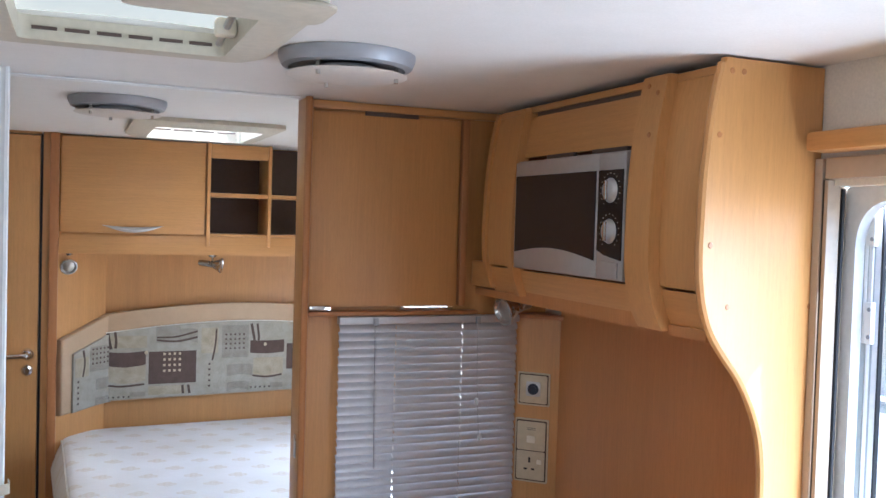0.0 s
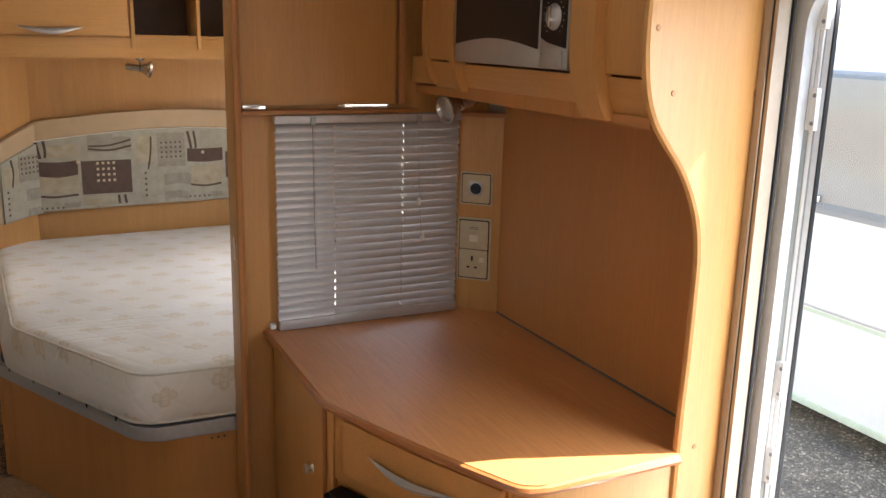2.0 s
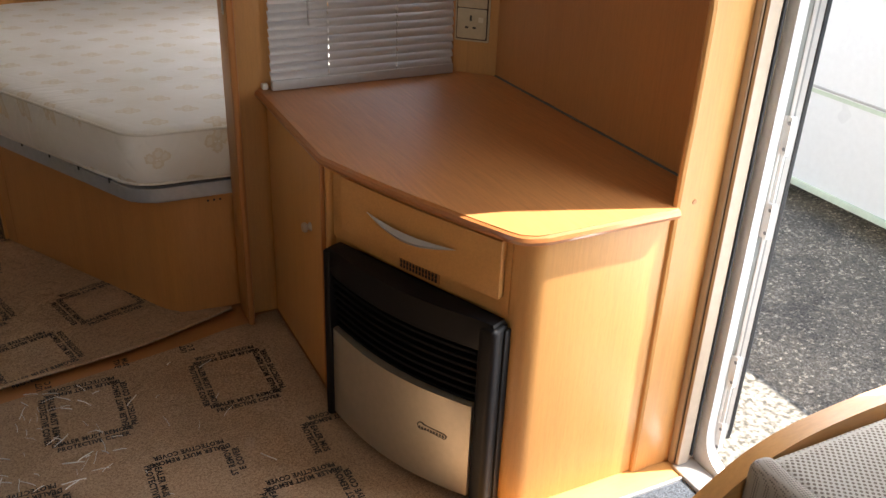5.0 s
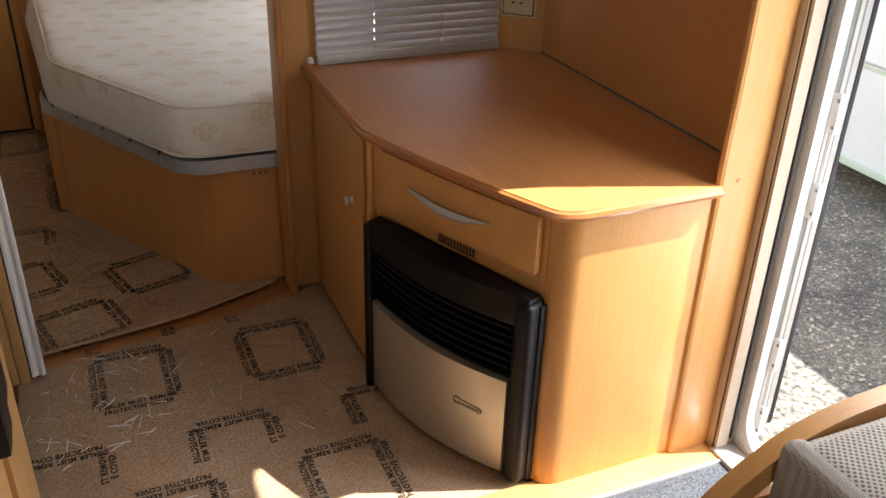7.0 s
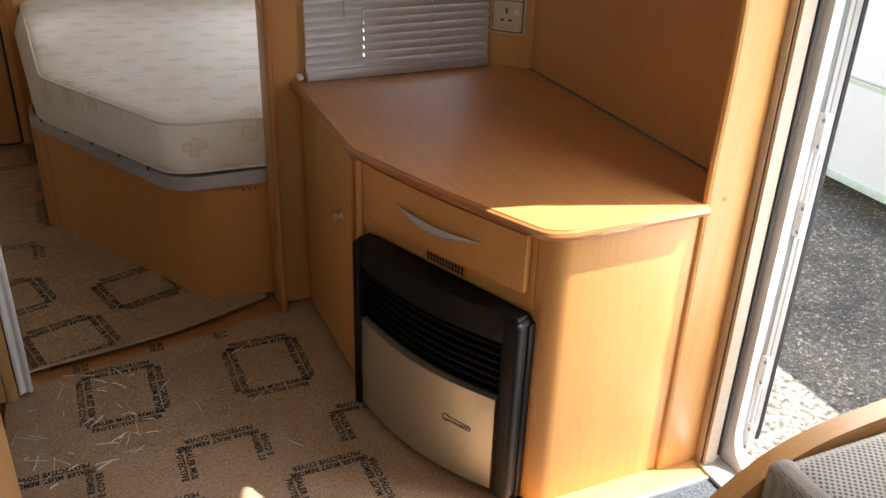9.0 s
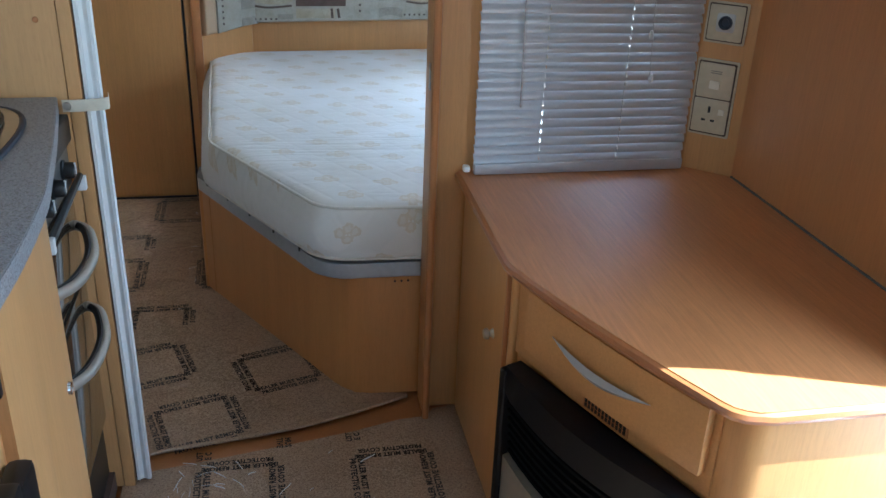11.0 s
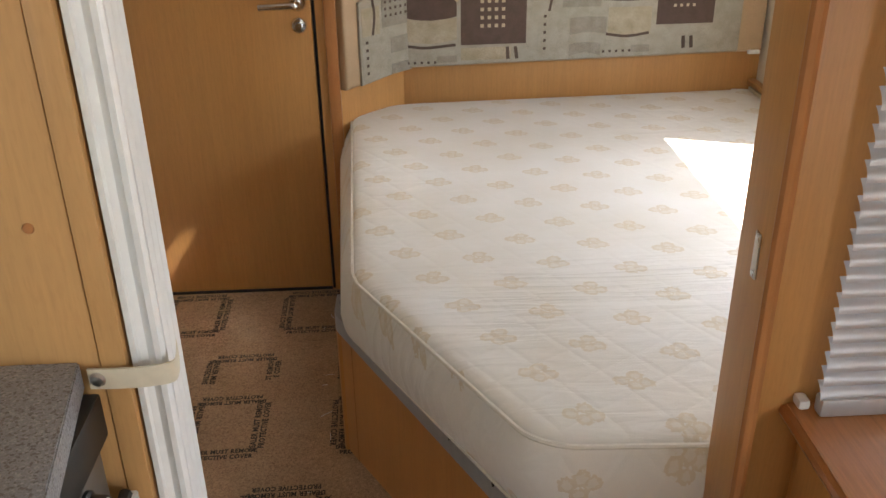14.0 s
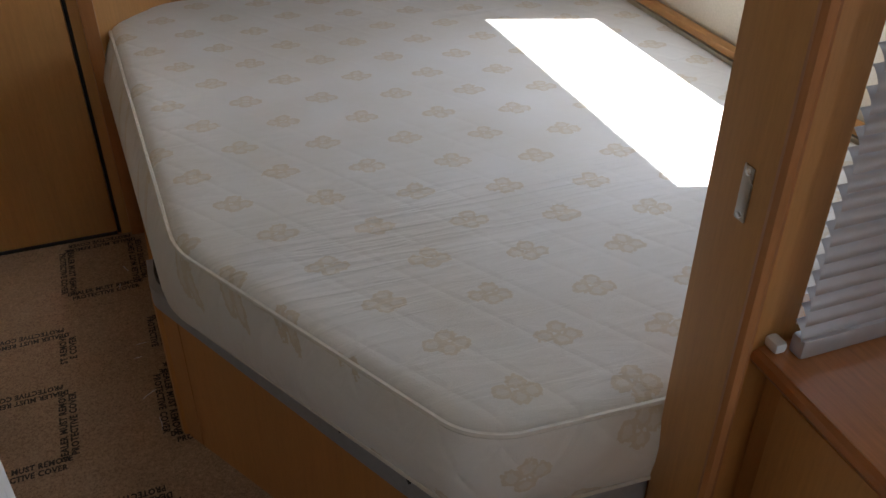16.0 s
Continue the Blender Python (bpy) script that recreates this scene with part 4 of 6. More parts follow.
def bowed(u0, u1, v0, v1, w0, thick, bow, bevel=0.0, n=12):
    """A panel on the angled front that bows out in its middle; the bow is that of the whole front."""
    front = [(u0 + (u1 - u0) * i / n) for i in range(n + 1)]
    f = [(u, w0 + thick + bow * math.sin(math.pi * min(1, max(0, u / DL)))) for u in front]
    b = [(u, w0 + bow * math.sin(math.pi * min(1, max(0, u / DL)))) for u in front]
    bm = B()
    prism(bm, f + b[::-1], v0, v1, bevel=bevel, seg=2)
    bmesh.ops.transform(bm, matrix=Matrix(((1, 0, 0, 0), (0, 0, 1, 0), (0, 1, 0, 0), (0, 0, 0, 1))), verts=bm.verts)
    return on_face(bm)


part("front_panel", bowed(0.012, 0.535, 0.505, 0.682, -0.012, 0.012, 0.012), m_wood_x, dresser, "bowed front rail behind the drawer")
drawer = part("drawer_front", bowed(0.064, 0.522, 0.546, 0.676, 0.002, 0.017, 0.012, 0.002), m_wood_x, dresser, "bowed drawer front")


def swoop_handle(u0, u1, v, drop, w, mat, parent, place, wide=0.016):
    """A crescent pull: pointed ends, deep middle, standing off the front."""
    bm = B()
    n = 16
    top, low = [], []
    for i in range(n + 1):
        t = i / n
        u = u0 + (u1 - u0) * t
        top.append((u, v - drop * 0.25 * math.sin(math.pi * t)))
        low.append((u, v - drop * math.sin(math.pi * t) - 0.001))
    rows = []
    for i in range(n + 1):
        t = i / n
        o = w * math.sin(math.pi * t) + 0.001
        rows.append([(top[i][0], top[i][1], 0.002 + o * 0.5), ((top[i][0] + low[i][0]) / 2, (top[i][1] + low[i][1]) / 2, 0.002 + o), (low[i][0], low[i][1], 0.002 + o * 0.7), (low[i][0], low[i][1], 0.0 + o * 0.3)])
    vs = [[bm.verts.new(p) for p in r] for r in rows]
    for a, b in zip(vs, vs[1:]):
        for k in range(4):
            bm.faces.new((a[k], a[(k + 1) % 4], b[(k + 1) % 4], b[k]))
    bmesh.ops.transform(bm, matrix=place, verts=bm.verts)
    return part("handle", bm, mat, parent, "crescent-shaped silver handle")


swoop_handle(0.155, 0.412, 0.622, 0.024, 0.020, m_silver, drawer, DM @ Matrix.Translation((0, 0, 0.029)))
grille = part("vent_grille", bowed(0.238, 0.357, 0.509, 0.544, -0.001, 0.003, 0.012), m_wood_edge, dresser, "small slotted air grille")
for r in range(3):
    for c in range(12):
        u = 0.2430 + c * 0.0093
        part("slot", on_face(cbox(u, u + 0.0058, 0.513 + r * 0.0098, 0.521 + r * 0.0098, 0.0125, 0.0148)), m_black, grille)

top_outline = [(0.648, 2.398), (0.640, 1.872)] + [tuple(p) for p in curve_pts([(0.642, 1.855), (0.690, 1.715), (0.742, 1.58), (0.798, 1.45), (0.832, 1.378)], 4)]
top_outline += [(0.842, 1.356), (0.853, 1.339), (0.868, 1.328), (0.885, 1.321), (0.905, 1.319), (1.221, 1.319), (1.221, 1.3235), (1.221, 1.3445), (1.336, 1.3445), (1.336, 2.29), (1.242, 2.384), (1.24, 2.398)]
worktop = thing("countertop", (0.95, 1.85, 0.683), "cherry-brown wooden dresser top with rounded reddish lipping", "worktop")
part("board", prism(B(), top_outline, 0.684, 0.7085), m_top, worktop)
rim = [Vector((*p, 0.6965)) for p in top_outline[0:-9]] + [Vector((0.905, 1.319, 0.6965)), Vector((1.220, 1.319, 0.6965))]
part("lipping", tube(B(), rim, 0.0105, 8), m_top_edge, worktop, "bullnose lipping along the front")
part("seal", tube(B(), [(1.3345, 1.36, 0.7105), (1.3345, 2.288, 0.7105)], 0.0030, 6), m_strip_grey, worktop, "grey sealing strip along the wall")

heater = thing("gas_heater", DM @ Vector((0.27, 0.0, 0.05)), "black gas heater with louvres and a champagne metal front", "heater")
HU0, HU1 = 0.026, 0.540


def hb(u0, u1, v0, v1, w0, w1, bow, bevel=0.0, n=14, mat=m_black, name="body", parent=None, label="", mid=(HU0 + HU1) / 2):
    pts = [(u0 + (u1 - u0) * i / n) for i in range(n + 1)]
    f = [(u, w1 + bow * math.cos(math.pi * (u - mid) / (HU1 - HU0))) for u in pts]
    bm = B()
    prism(bm, f + [(u1, w0), (u0, w0)], v0, v1, bevel=bevel, seg=2)
    bmesh.ops.transform(bm, matrix=Matrix(((1, 0, 0, 0), (0, 0, 1, 0), (0, 1, 0, 0), (0, 0, 0, 1))), verts=bm.verts)
    return part(name, on_face(bm), mat, parent or heater, label)


hb(HU0 + 0.005, HU1 - 0.005, 0.02, 0.485, 0.0, 0.012, 0.018, name="back_box", mat=m_louvre)
hb(HU0 + 0.006, HU1 - 0.006, 0.428, 0.500, 0.0, 0.042, 0.036, 0.016, mat=m_heater, name="top_hood", label="curved black top hood")
for u, wide, round_off in ((HU0, 0.020, 0.008), (HU1 - 0.044, 0.046, 0.017)):
    part("side_column", on_face(cbox(u, u + wide, 0.014, 0.490, 0.0, 0.052, bevel=round_off, seg=5)), m_heater, heater, "rounded black side column")
part("back_flange", on_face(cbox(HU1 - 0.012, HU1 + 0.007, 0.014, 0.480, 0.0, 0.020, bevel=0.004)), m_heater, heater)
for i in range(7):
    z = 0.280 + i * 0.0215
    hb(HU0 + 0.018, HU1 - 0.046, z, z + 0.007, 0.005, 0.024 + 0.002 * i, 0.036, 0.002, name="louvre", mat=m_louvre)
front = hb(HU0 + 0.014, HU1 - 0.048, 0.024, 0.276, 0.008, 0.036, 0.042, 0.003, mat=m_champagne, name="front_plate", label="champagne-coloured metal front plate")
FW = lambda u: 0.036 + 0.042 * math.cos(math.pi * (u - (HU0 + HU1) / 2) / (HU1 - HU0))
hb(0.098, 0.113, 0.170, 0.177, FW(0.12) - 0.038, FW(0.12) - 0.041, 0.042, name="sight_slot", parent=front)
def badge_shape(grow):
    """A round lobe on the left that runs out into a slim, round-ended bar."""
    lobe = [(0.371 + (0.0090 + grow) * math.cos(a), 0.174 + (0.0090 + grow) * math.sin(a)) for a in (radians(40 + 280 * k / 14) for k in range(15))]
    bar = [(0.430 + (0.0062 + grow) * math.cos(a), 0.170 + (0.0062 + grow) * math.sin(a)) for a in (radians(-90 + 180 * k / 8) for k in range(9))]
    return lobe + bar


def badge_plate(grow, proud, mat, name, label=""):
    """The badge laid on the bowed front plate."""
    bm = B()
    prism(bm, badge_shape(grow), 0.0, 0.004)
    for v in bm.verts:
        v.co.z = FW(v.co.x) - 0.003 + proud + (0.003 if v.co.z > 0.002 else 0.0)
    return part(name, on_face(bm), mat, front, label)


badge_plate(0.0018, 0.0008, m_black, "badge", "small black maker's badge with a round lobe")
badge_plate(-0.0012, 0.0014, m_champagne, "badge_inlay")
for k in range(9):
    u = 0.3655 + k * 0.0077
    hb(u, u + 0.0048, 0.1672, 0.1732, 0.030, 0.0382, 0.042, mat=m_black, name="badge_bar", parent=front)
part("control_dial", on_face(cbox(HU1 - 0.040, HU1 - 0.018, 0.486, 0.4895, 0.02, 0.034, bevel=0.001)), m_silver, heater, "small silver top label")

# ---- entrance: casing, frame, open leaf ----
casing = thing("door_frame", (RIGHT, 0.99, 0), "beige plastic door casing with a white outer frame", "door frame", kind="structure")
FX = RIGHT - 0.006
bm = B()
box(bm, FX - 0.012, RIGHT + 0.001, 1.3025, 1.3225, 0.0, 1.728, bevel=0.003)
part("casing_jamb", bm, m_beige, casing)
part("casing_jamb", cbox(FX - 0.012, RIGHT + 0.001, 0.655, 0.70, 0.0, 1.728, bevel=0.003), m_beige, casing)
part("casing_head", cbox(FX - 0.010, RIGHT + 0.0015, 0.70, 1.298, 1.688, 1.7285, bevel=0.003), m_beige, casing)
part("blind_track", cbox(FX - 0.010, RIGHT + 0.016, 1.2885, 1.2982, 0.014, 1.686, bevel=0.002), m_beige, casing, "roller screen track")
part("track_gap", cbox(FX - 0.0095, FX - 0.0075, 1.2984, 1.3022, 0.014, 1.686), m_black, casing)
part("seal", tube(B(), [(RIGHT + 0.027, 1.2925, 0.03), (RIGHT + 0.027, 1.2925, 1.67)], 0.0040, 8), m_rubber, casing, "black rubber seal")
part("reveal_liner", cbox(RIGHT + 0.017, RIGHT + 0.0395, 1.2965, 1.2998, 0.014, 1.672), m_beige, casing, "beige liner of the door reveal")
part("sill_plate", cbox(FX - 0.02, RIGHT + 0.040, 0.70, 1.2985, -0.018, 0.014, bevel=0.003), m_silver, casing, "aluminium sill")


def arch_ring(y0, y1, z0, z1, r, wide, x0, x1):
    """A rounded rectangular frame in the wall's plane."""
    bm = B()
    outer = rounded([(y0, z0), (y1, z0), (y1, z1), (y0, z1)], r, 8)
    inner = rounded([(y0 + wide, z0 + wide), (y1 - wide, z0 + wide), (y1 - wide, z1 - wide), (y0 + wide, z1 - wide)], r - wide * 0.6, 8)
    n = len(outer)
    vs = [[bm.verts.new((x, *p)) for p in loop] for x in (x0, x1) for loop in (outer, inner)]
    oa, ia, ob2, ib = vs
    for i in range(n):
        j = (i + 1) % n
        bm.faces.new((oa[i], oa[j], ia[j], ia[i]))
        bm.faces.new((ob2[i], ib[i], ib[j], ob2[j]))
        bm.faces.new((oa[i], ob2[i], ob2[j], oa[j]))
        bm.faces.new((ia[i], ia[j], ib[j], ib[i]))
    return bm


part("outer_frame", arch_ring(0.672, 1.326, -0.03, 1.706, 0.13, 0.055, RIGHT + 0.041, RIGHT + 0.068), m_alu, casing, "white rounded outer frame")
part("pelmet", cbox(1.283, RIGHT, 0.62, 1.305, 1.738, 1.776, bevel=0.008), m_wood_y, casing, "rounded beech pelmet over the door")

leaf = thing("entrance_door", (1.42, 1.30, 0), "white caravan entrance door, wide open, black edge seal", "door", kind="structure")
LM = upright(Vector((1.432, 1.250, 0)), (0.72, 0.69, 0))
bm = B()
prism(bm, rounded([(0.0, 0.05), (0.55, 0.05), (0.55, 1.66), (0.0, 1.66)], 0.09, 8), -0.036, 0.0, bevel=0.006)
bmesh.ops.transform(bm, matrix=LM, verts=bm.verts)
part("panel", bm, m_alu, leaf)
seal_path = [LM @ Vector((*p, 0.003)) for p in rounded([(0.006, 0.056), (0.54, 0.056), (0.54, 1.65), (0.006, 1.65)], 0.09, 8)]
part("seal", tube(B(), seal_path, 0.007, 6, closed=True), m_rubber, leaf, "black rubber edge seal")
def edge_strip(w0, w1, out, mat, name, label):
    bm = cbox(-out, 0.004, 0.13, 1.58, w0, w1, bevel=0.0006)
    bmesh.ops.transform(bm, matrix=LM, verts=bm.verts)
    return part(name, bm, mat, leaf, label)


edge_strip(-0.030, -0.021, 0.0012, m_channel, "edge_channel", "grey channel along the leaf edge")
edge_strip(-0.013, -0.0095, 0.0012, m_channel, "edge_channel", "grey channel along the leaf edge")
edge_strip(-0.0205, -0.0135, 0.0030, m_white, "edge_bead", "white bead along the leaf edge")
for z0 in (0.055, 0.630, 1.372):
    hinge = part("hinge", cbox(1.418, 1.426, 1.258, 1.280, z0 + 0.082, z0 + 0.188, bevel=0.002), m_white, leaf, "white three-piece hinge")
    for a, b in ((0.0, 0.081), (0.189, 0.272)):
        part("plate", cbox(1.413, 1.426, 1.2515, 1.272, z0 + a, z0 + b, bevel=0.003), m_white, hinge)
        for dz in (0.014, b - a - 0.014):
            part("screw", lathe(B(), [(0, 0.002), (0.004, 0.0015), (0.0045, 0)], Matrix.Translation((1.413, 1.2565, z0 + a + dz)) @ Matrix.Rotation(radians(-90), 4, "Y"), 8), m_screw, hinge)
    part("hinge_pin", tube(B(), [(1.416, 1.270, z0 + 0.001), (1.416, 1.270, z0 + 0.271)], 0.005, 10), m_white, hinge)

# ---- bedroom: bed, headboard, lockers, rear door ----
bed = thing("bed", (0.6, 3.3, 0), "beech bed box with a cut corner and grey metal rail", "bed")
base = rounded([(-0.056, 4.08), (-0.056, 3.223), (0.378, 2.482), (0.55, 2.478), (RIGHT - 0.002, 2.478), (RIGHT - 0.002, 4.35), (0.12, 4.35), (-0.05, 4.12)], [0, 0.008, 0.09, 0, 0, 0, 0, 0], 6)
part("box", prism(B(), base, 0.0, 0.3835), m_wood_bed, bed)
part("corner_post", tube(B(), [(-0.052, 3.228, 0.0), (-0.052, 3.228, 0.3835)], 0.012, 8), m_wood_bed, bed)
RAIL_A, RAIL_B = Vector((-0.062, 3.185)), Vector((0.306, 2.468))
rail = rounded([(-0.060, 3.28), tuple(RAIL_A), tuple(RAIL_B), (0.572, 2.461), (0.572, 2.52), (0.40, 2.52), (-0.02, 3.225), (-0.02, 3.28)], [0, 0.02, 0.07, 0, 0, 0.07, 0.01, 0], 6)
part("rail", prism(B(), rail, 0.385, 0.428, bevel=0.004), m_rail, bed, "grey metal mattress rail")
# Black strip added to paint the shade between rail and mattress.
part("mattress_gap_shade", prism(B(), rounded([(-0.045, 3.28), (-0.050, 3.20), (0.318, 2.484), (0.572, 2.478), (0.572, 2.52), (0.40, 2.52), (0.0, 3.225), (0.0, 3.28)], [0, 0.02, 0.07, 0, 0, 0.07, 0.01, 0], 6), 0.4285, 0.4400), m_black, bed, "black strip painting the shaded gap under the mattress")
for k in range(5):
    t = 0.10 + k * 0.185
    p = RAIL_A.lerp(RAIL_B, t) + Vector((0.006, 0.003))
    part("rail_clip", cbox(p.x - 0.008, p.x + 0.008, p.y - 0.008, p.y + 0.008, 0.420, 0.437, bevel=0.002), m_black, bed)
for x0, y0 in ((-0.026, 3.172),):
    part("seam", cbox(x0 - 0.0012, x0 + 0.0012, y0 - 0.001, y0 + 0.02, 0.004, 0.3825), m_wood_edge, bed, "dark panel seam")
turn = [p for p in rounded([(-0.056, 3.223), (0.3775, 2.4795), (RIGHT - 0.004, 2.4755)], [0, 0.10, 0], 8)][1:]
part("front_panel", prism(B(), turn + [(RIGHT - 0.004, 2.490), (0.40, 2.494), (turn[0][0] + 0.012, turn[0][1] + 0.008)], 0.0, 0.383), m_wood_bed, bed, "beech front with a rounded corner")
for x in (0.500, 0.518, 0.536):
    part("screw", lathe(B(), [(0, 0.002), (0.003, 0.0015), (0.0035, 0)], Matrix.Translation((x, 2.4755, 0.366)) @ Matrix.Rotation(radians(90), 4, "X"), 8), m_black, bed)

mat_top = rounded([(-0.058, 4.21), (-0.012, 3.045), (0.285, 2.495), (0.345, 2.462), (0.56, 2.452), (1.335, 2.450), (1.335, 4.345), (0.10, 4.29)], [0.11, 0.05, 0.07, 0.05, 0, 0.02, 0.03, 0.12], 7)
mattress = thing("mattress", (0.6, 3.4, 0.43), "white quilted mattress with gold flower motifs and piped edges", "mattress")
bm = B()
centre = Vector((0.62, 3.4))


def inset(loop, k):
    """Moves an outline inwards by k."""
    n = len(loop)
    out = []
    for i in range(n):
        a, p, c = Vector(loop[i - 1]), Vector(loop[i]), Vector(loop[(i + 1) % n])
        d = (c - a)
        nrm = Vector((-d.y, d.x)).normalized()
        if nrm.dot(centre - p) < 0:
            nrm = -nrm
        out.append(tuple(p + nrm * k))
    return out


levels = [(0.008, 0.441), (0.0, 0.449), (-0.006, 0.48), (-0.008, 0.515), (-0.004, 0.55), (0.003, 0.575), (0.008, 0.588), (0.019, 0.597), (0.036, 0.601), (0.08, 0.603)]
loops = [[bm.verts.new((p[0] - (0.032 * min(1.0, max(0.0, (0.575 - z) / 0.10)) * min(1.0, max(0.0, (p[1] - 2.96) / 0.22)) if p[0] < 0.05 else 0.0), p[1], z)) for p in inset(mat_top, k)] for k, z in levels]
n = len(mat_top)
for a, b in zip(loops, loops[1:]):
    for i in range(n):
        bm.faces.new((a[i], a[(i + 1) % n], b[(i + 1) % n], b[i]))
bm.faces.new(loops[0][::-1])
last = loops[-1]
for k in (0.75, 0.5, 0.25):
    ringv = [bm.verts.new((*(centre.lerp(Vector(v.co[:2]), k / (k + 0.25))), 0.603 + 0.002 * (1 - k))) for v in last]
    for i in range(n):
        bm.faces.new((last[i], last[(i + 1) % n], ringv[(i + 1) % n], ringv[i]))
    last = ringv
tip = bm.verts.new((*centre, 0.605))
for i in range(n):
    bm.faces.new((last[i], last[(i + 1) % n], tip))
part("body", bm, m_quilt, mattress)
part("top_piping", tube(B(), [Vector((*p, 0.589)) for p in inset(mat_top, 0.007)], 0.0045, 6, closed=True), m_pipe, mattress, "cream top piping")
part("bottom_piping", tube(B(), [Vector((*p, 0.446)) for p in inset(mat_top, 0.0)], 0.0045, 6, closed=True), m_pipe, mattress, "cream bottom piping")
whole("trim_bed_side", cbox(1.315, RIGHT - 0.001, 2.5, 4.34, 0.612, 0.632, bevel=0.006), m_wood_y, "beech strip along the wall beside the mattress", "trim", "structure")
whole("trim_bed_bead", cbox(1.322, RIGHT - 0.001, 2.5, 4.34, 0.585, 0.605, bevel=0.005), m_cream, "cream plastic bead along the wall beside the mattress", "trim", "structure")

# curtain gathered beside the bedroom window
drape = thing("curtain", (1.325, 3.77, 0.80), "tan fabric curtain gathered beside the bedroom window", "curtain")
bm = B()
wave = [(1.322 + 0.009 * math.sin(2 * math.pi * k / 6.0), 3.695 + 0.0075 * k) for k in range(21)]
prism(bm, wave + [(x + 0.012, y) for x, y in wave[::-1]], 0.798, 1.42)
part("cloth", bm, m_drape, drape)
part("curtain_track", cbox(1.318, RIGHT - 0.001, 2.66, 3.86, 1.42, 1.436, bevel=0.003), m_white, drape, "white curtain track")

# rear partition with door to the washroom and chamfer to the bed head
bm = B()
box(bm, LEFT, -0.745, 4.09, 4.13, 0.0, CEIL)
box(bm, -0.745, -0.142, 4.09, 4.13, 1.90, CEIL)
box(bm, -0.134, -0.088, 4.085, 4.13, 0.0, CEIL)
whole("wall_washroom", bm, m_wood, "beech washroom partition at the rear", "wall", "structure")
whole("trim_washroom_post", cbox(-0.108, -0.072, 4.068, 4.09, 0.0, CEIL, bevel=0.004), m_wood_edge, "reddish beech door post beside the bed", "trim", "structure")
bm = B()
prism(bm, [(-0.088, 4.10), (-0.072, 4.092), (0.125, 4.285), (0.125, 4.36), (-0.088, 4.36)], 0.0, CEIL)
box(bm, 0.125, RIGHT, 4.335, 4.36, 0.0, CEIL)
whole("wall_bedhead", bm, m_wood, "beech wall lining behind the headboard", "wall", "structure")
whole("wall_washroom_back", cbox(LEFT, -0.09, 4.30, 4.34, 0.0, CEIL), m_vinyl, "plain cream wall closing the washroom", "wall", "structure")
door = thing("door_washroom", (-0.44, 4.10, 0), "flush beech washroom door, shut, with chrome lever", "door", kind="structure")
part("leaf", cbox(-0.740, -0.146, 4.094, 4.12, 0.008, 1.896, bevel=0.002), m_wood, door)
part("gap", cbox(-0.1445, -0.1345, 4.10, 4.12, 0.0, 1.90), m_black, door)
part("bottom_seal", cbox(-0.740, -0.146, 4.088, 4.094, 0.0, 0.010), m_rubber, door, "dark strip under the door")
HX, HY = -0.185, 4.094
lev = part("rose", lathe(B(), [(0, 0.010), (0.020, 0.010), (0.025, 0.004), (0.026, 0)], Matrix.Translation((HX, HY, 0.972)) @ Matrix.Rotation(radians(90), 4, "X"), 22), m_chrome, door, "round chrome rose")
part("lever", tube(B(), curve_pts([(HX, HY - 0.008, 0.972), (HX, HY - 0.040, 0.972), (HX - 0.02, HY - 0.048, 0.972), (HX - 0.11, HY - 0.042, 0.968)], 5), 0.0105, 12), m_chrome, lev, "chrome lever handle")
part("lock_rose", lathe(B(), [(0, 0.016), (0.010, 0.016), (0.012, 0.010), (0.020, 0.009), (0.024, 0.004), (0.025, 0)], Matrix.Translation((HX, HY, 0.905)) @ Matrix.Rotation(radians(90), 4, "X"), 22), m_chrome, door, "round chrome lock rose")

# headboard: leatherette border round a patterned panel, in two leaves that meet at the chamfer
headboard = thing("headboard", (0.6, 4.32, 0.70), "padded headboard with tan border and patchwork-pattern fabric", "headboard")
HK = (0.125, 4.283)
HCH = upright((-0.072, 4.090, 0), (HK[0] + 0.072, HK[1] - 4.090, 0))
HCL = math.hypot(HK[0] + 0.072, HK[1] - 4.090)
HMN = upright((*HK, 0), (RIGHT - HK[0], 0.045, 0))


def top_line(u):
    return 1.120 + 0.045 * math.sin(math.pi * min(1, u / 1.22))


def pad(m, pts, w0, w1, name, mat, bevel, parent, label=""):
    bm = B()
    prism(bm, pts, w0, w1, bevel=bevel, seg=3, which="top")
    bmesh.ops.transform(bm, matrix=m, verts=bm.verts)
    return part(name, bm, mat, parent, label)


def facing(m):
    """Turns the drawing's outward axis towards the room."""
    return m if m.to_3x3().col[2].y < 0 else m @ Matrix.Diagonal((1, 1, -1, 1))


HCH, HMN = facing(HCH), facing(HMN)
b_top = [(1.21 * i / 14, top_line(1.21 * i / 14)) for i in range(15)]
part_border = pad(HMN, [(0.0, 0.722), (1.21, 0.735)] + b_top[::-1], 0.0, 0.030, "border", m_leather, 0.012, headboard, "tan leatherette border")
pad(HCH, [(0.0, 0.705), (HCL, 0.722), (HCL, 1.120), (0.0, 1.030)], 0.0, 0.030, "border", m_leather, 0.012, headboard, "tan leatherette border")
f_top = [(1.12 * i / 14, top_line(1.12 * i / 14) - 0.085) for i in range(15)]
cloth = pad(HMN, [(0.0, 0.728), (1.12, 0.742)] + f_top[::-1], 0.031, 0.040, "fabric", m_pale, 0.004, headboard, "pale patchwork fabric")
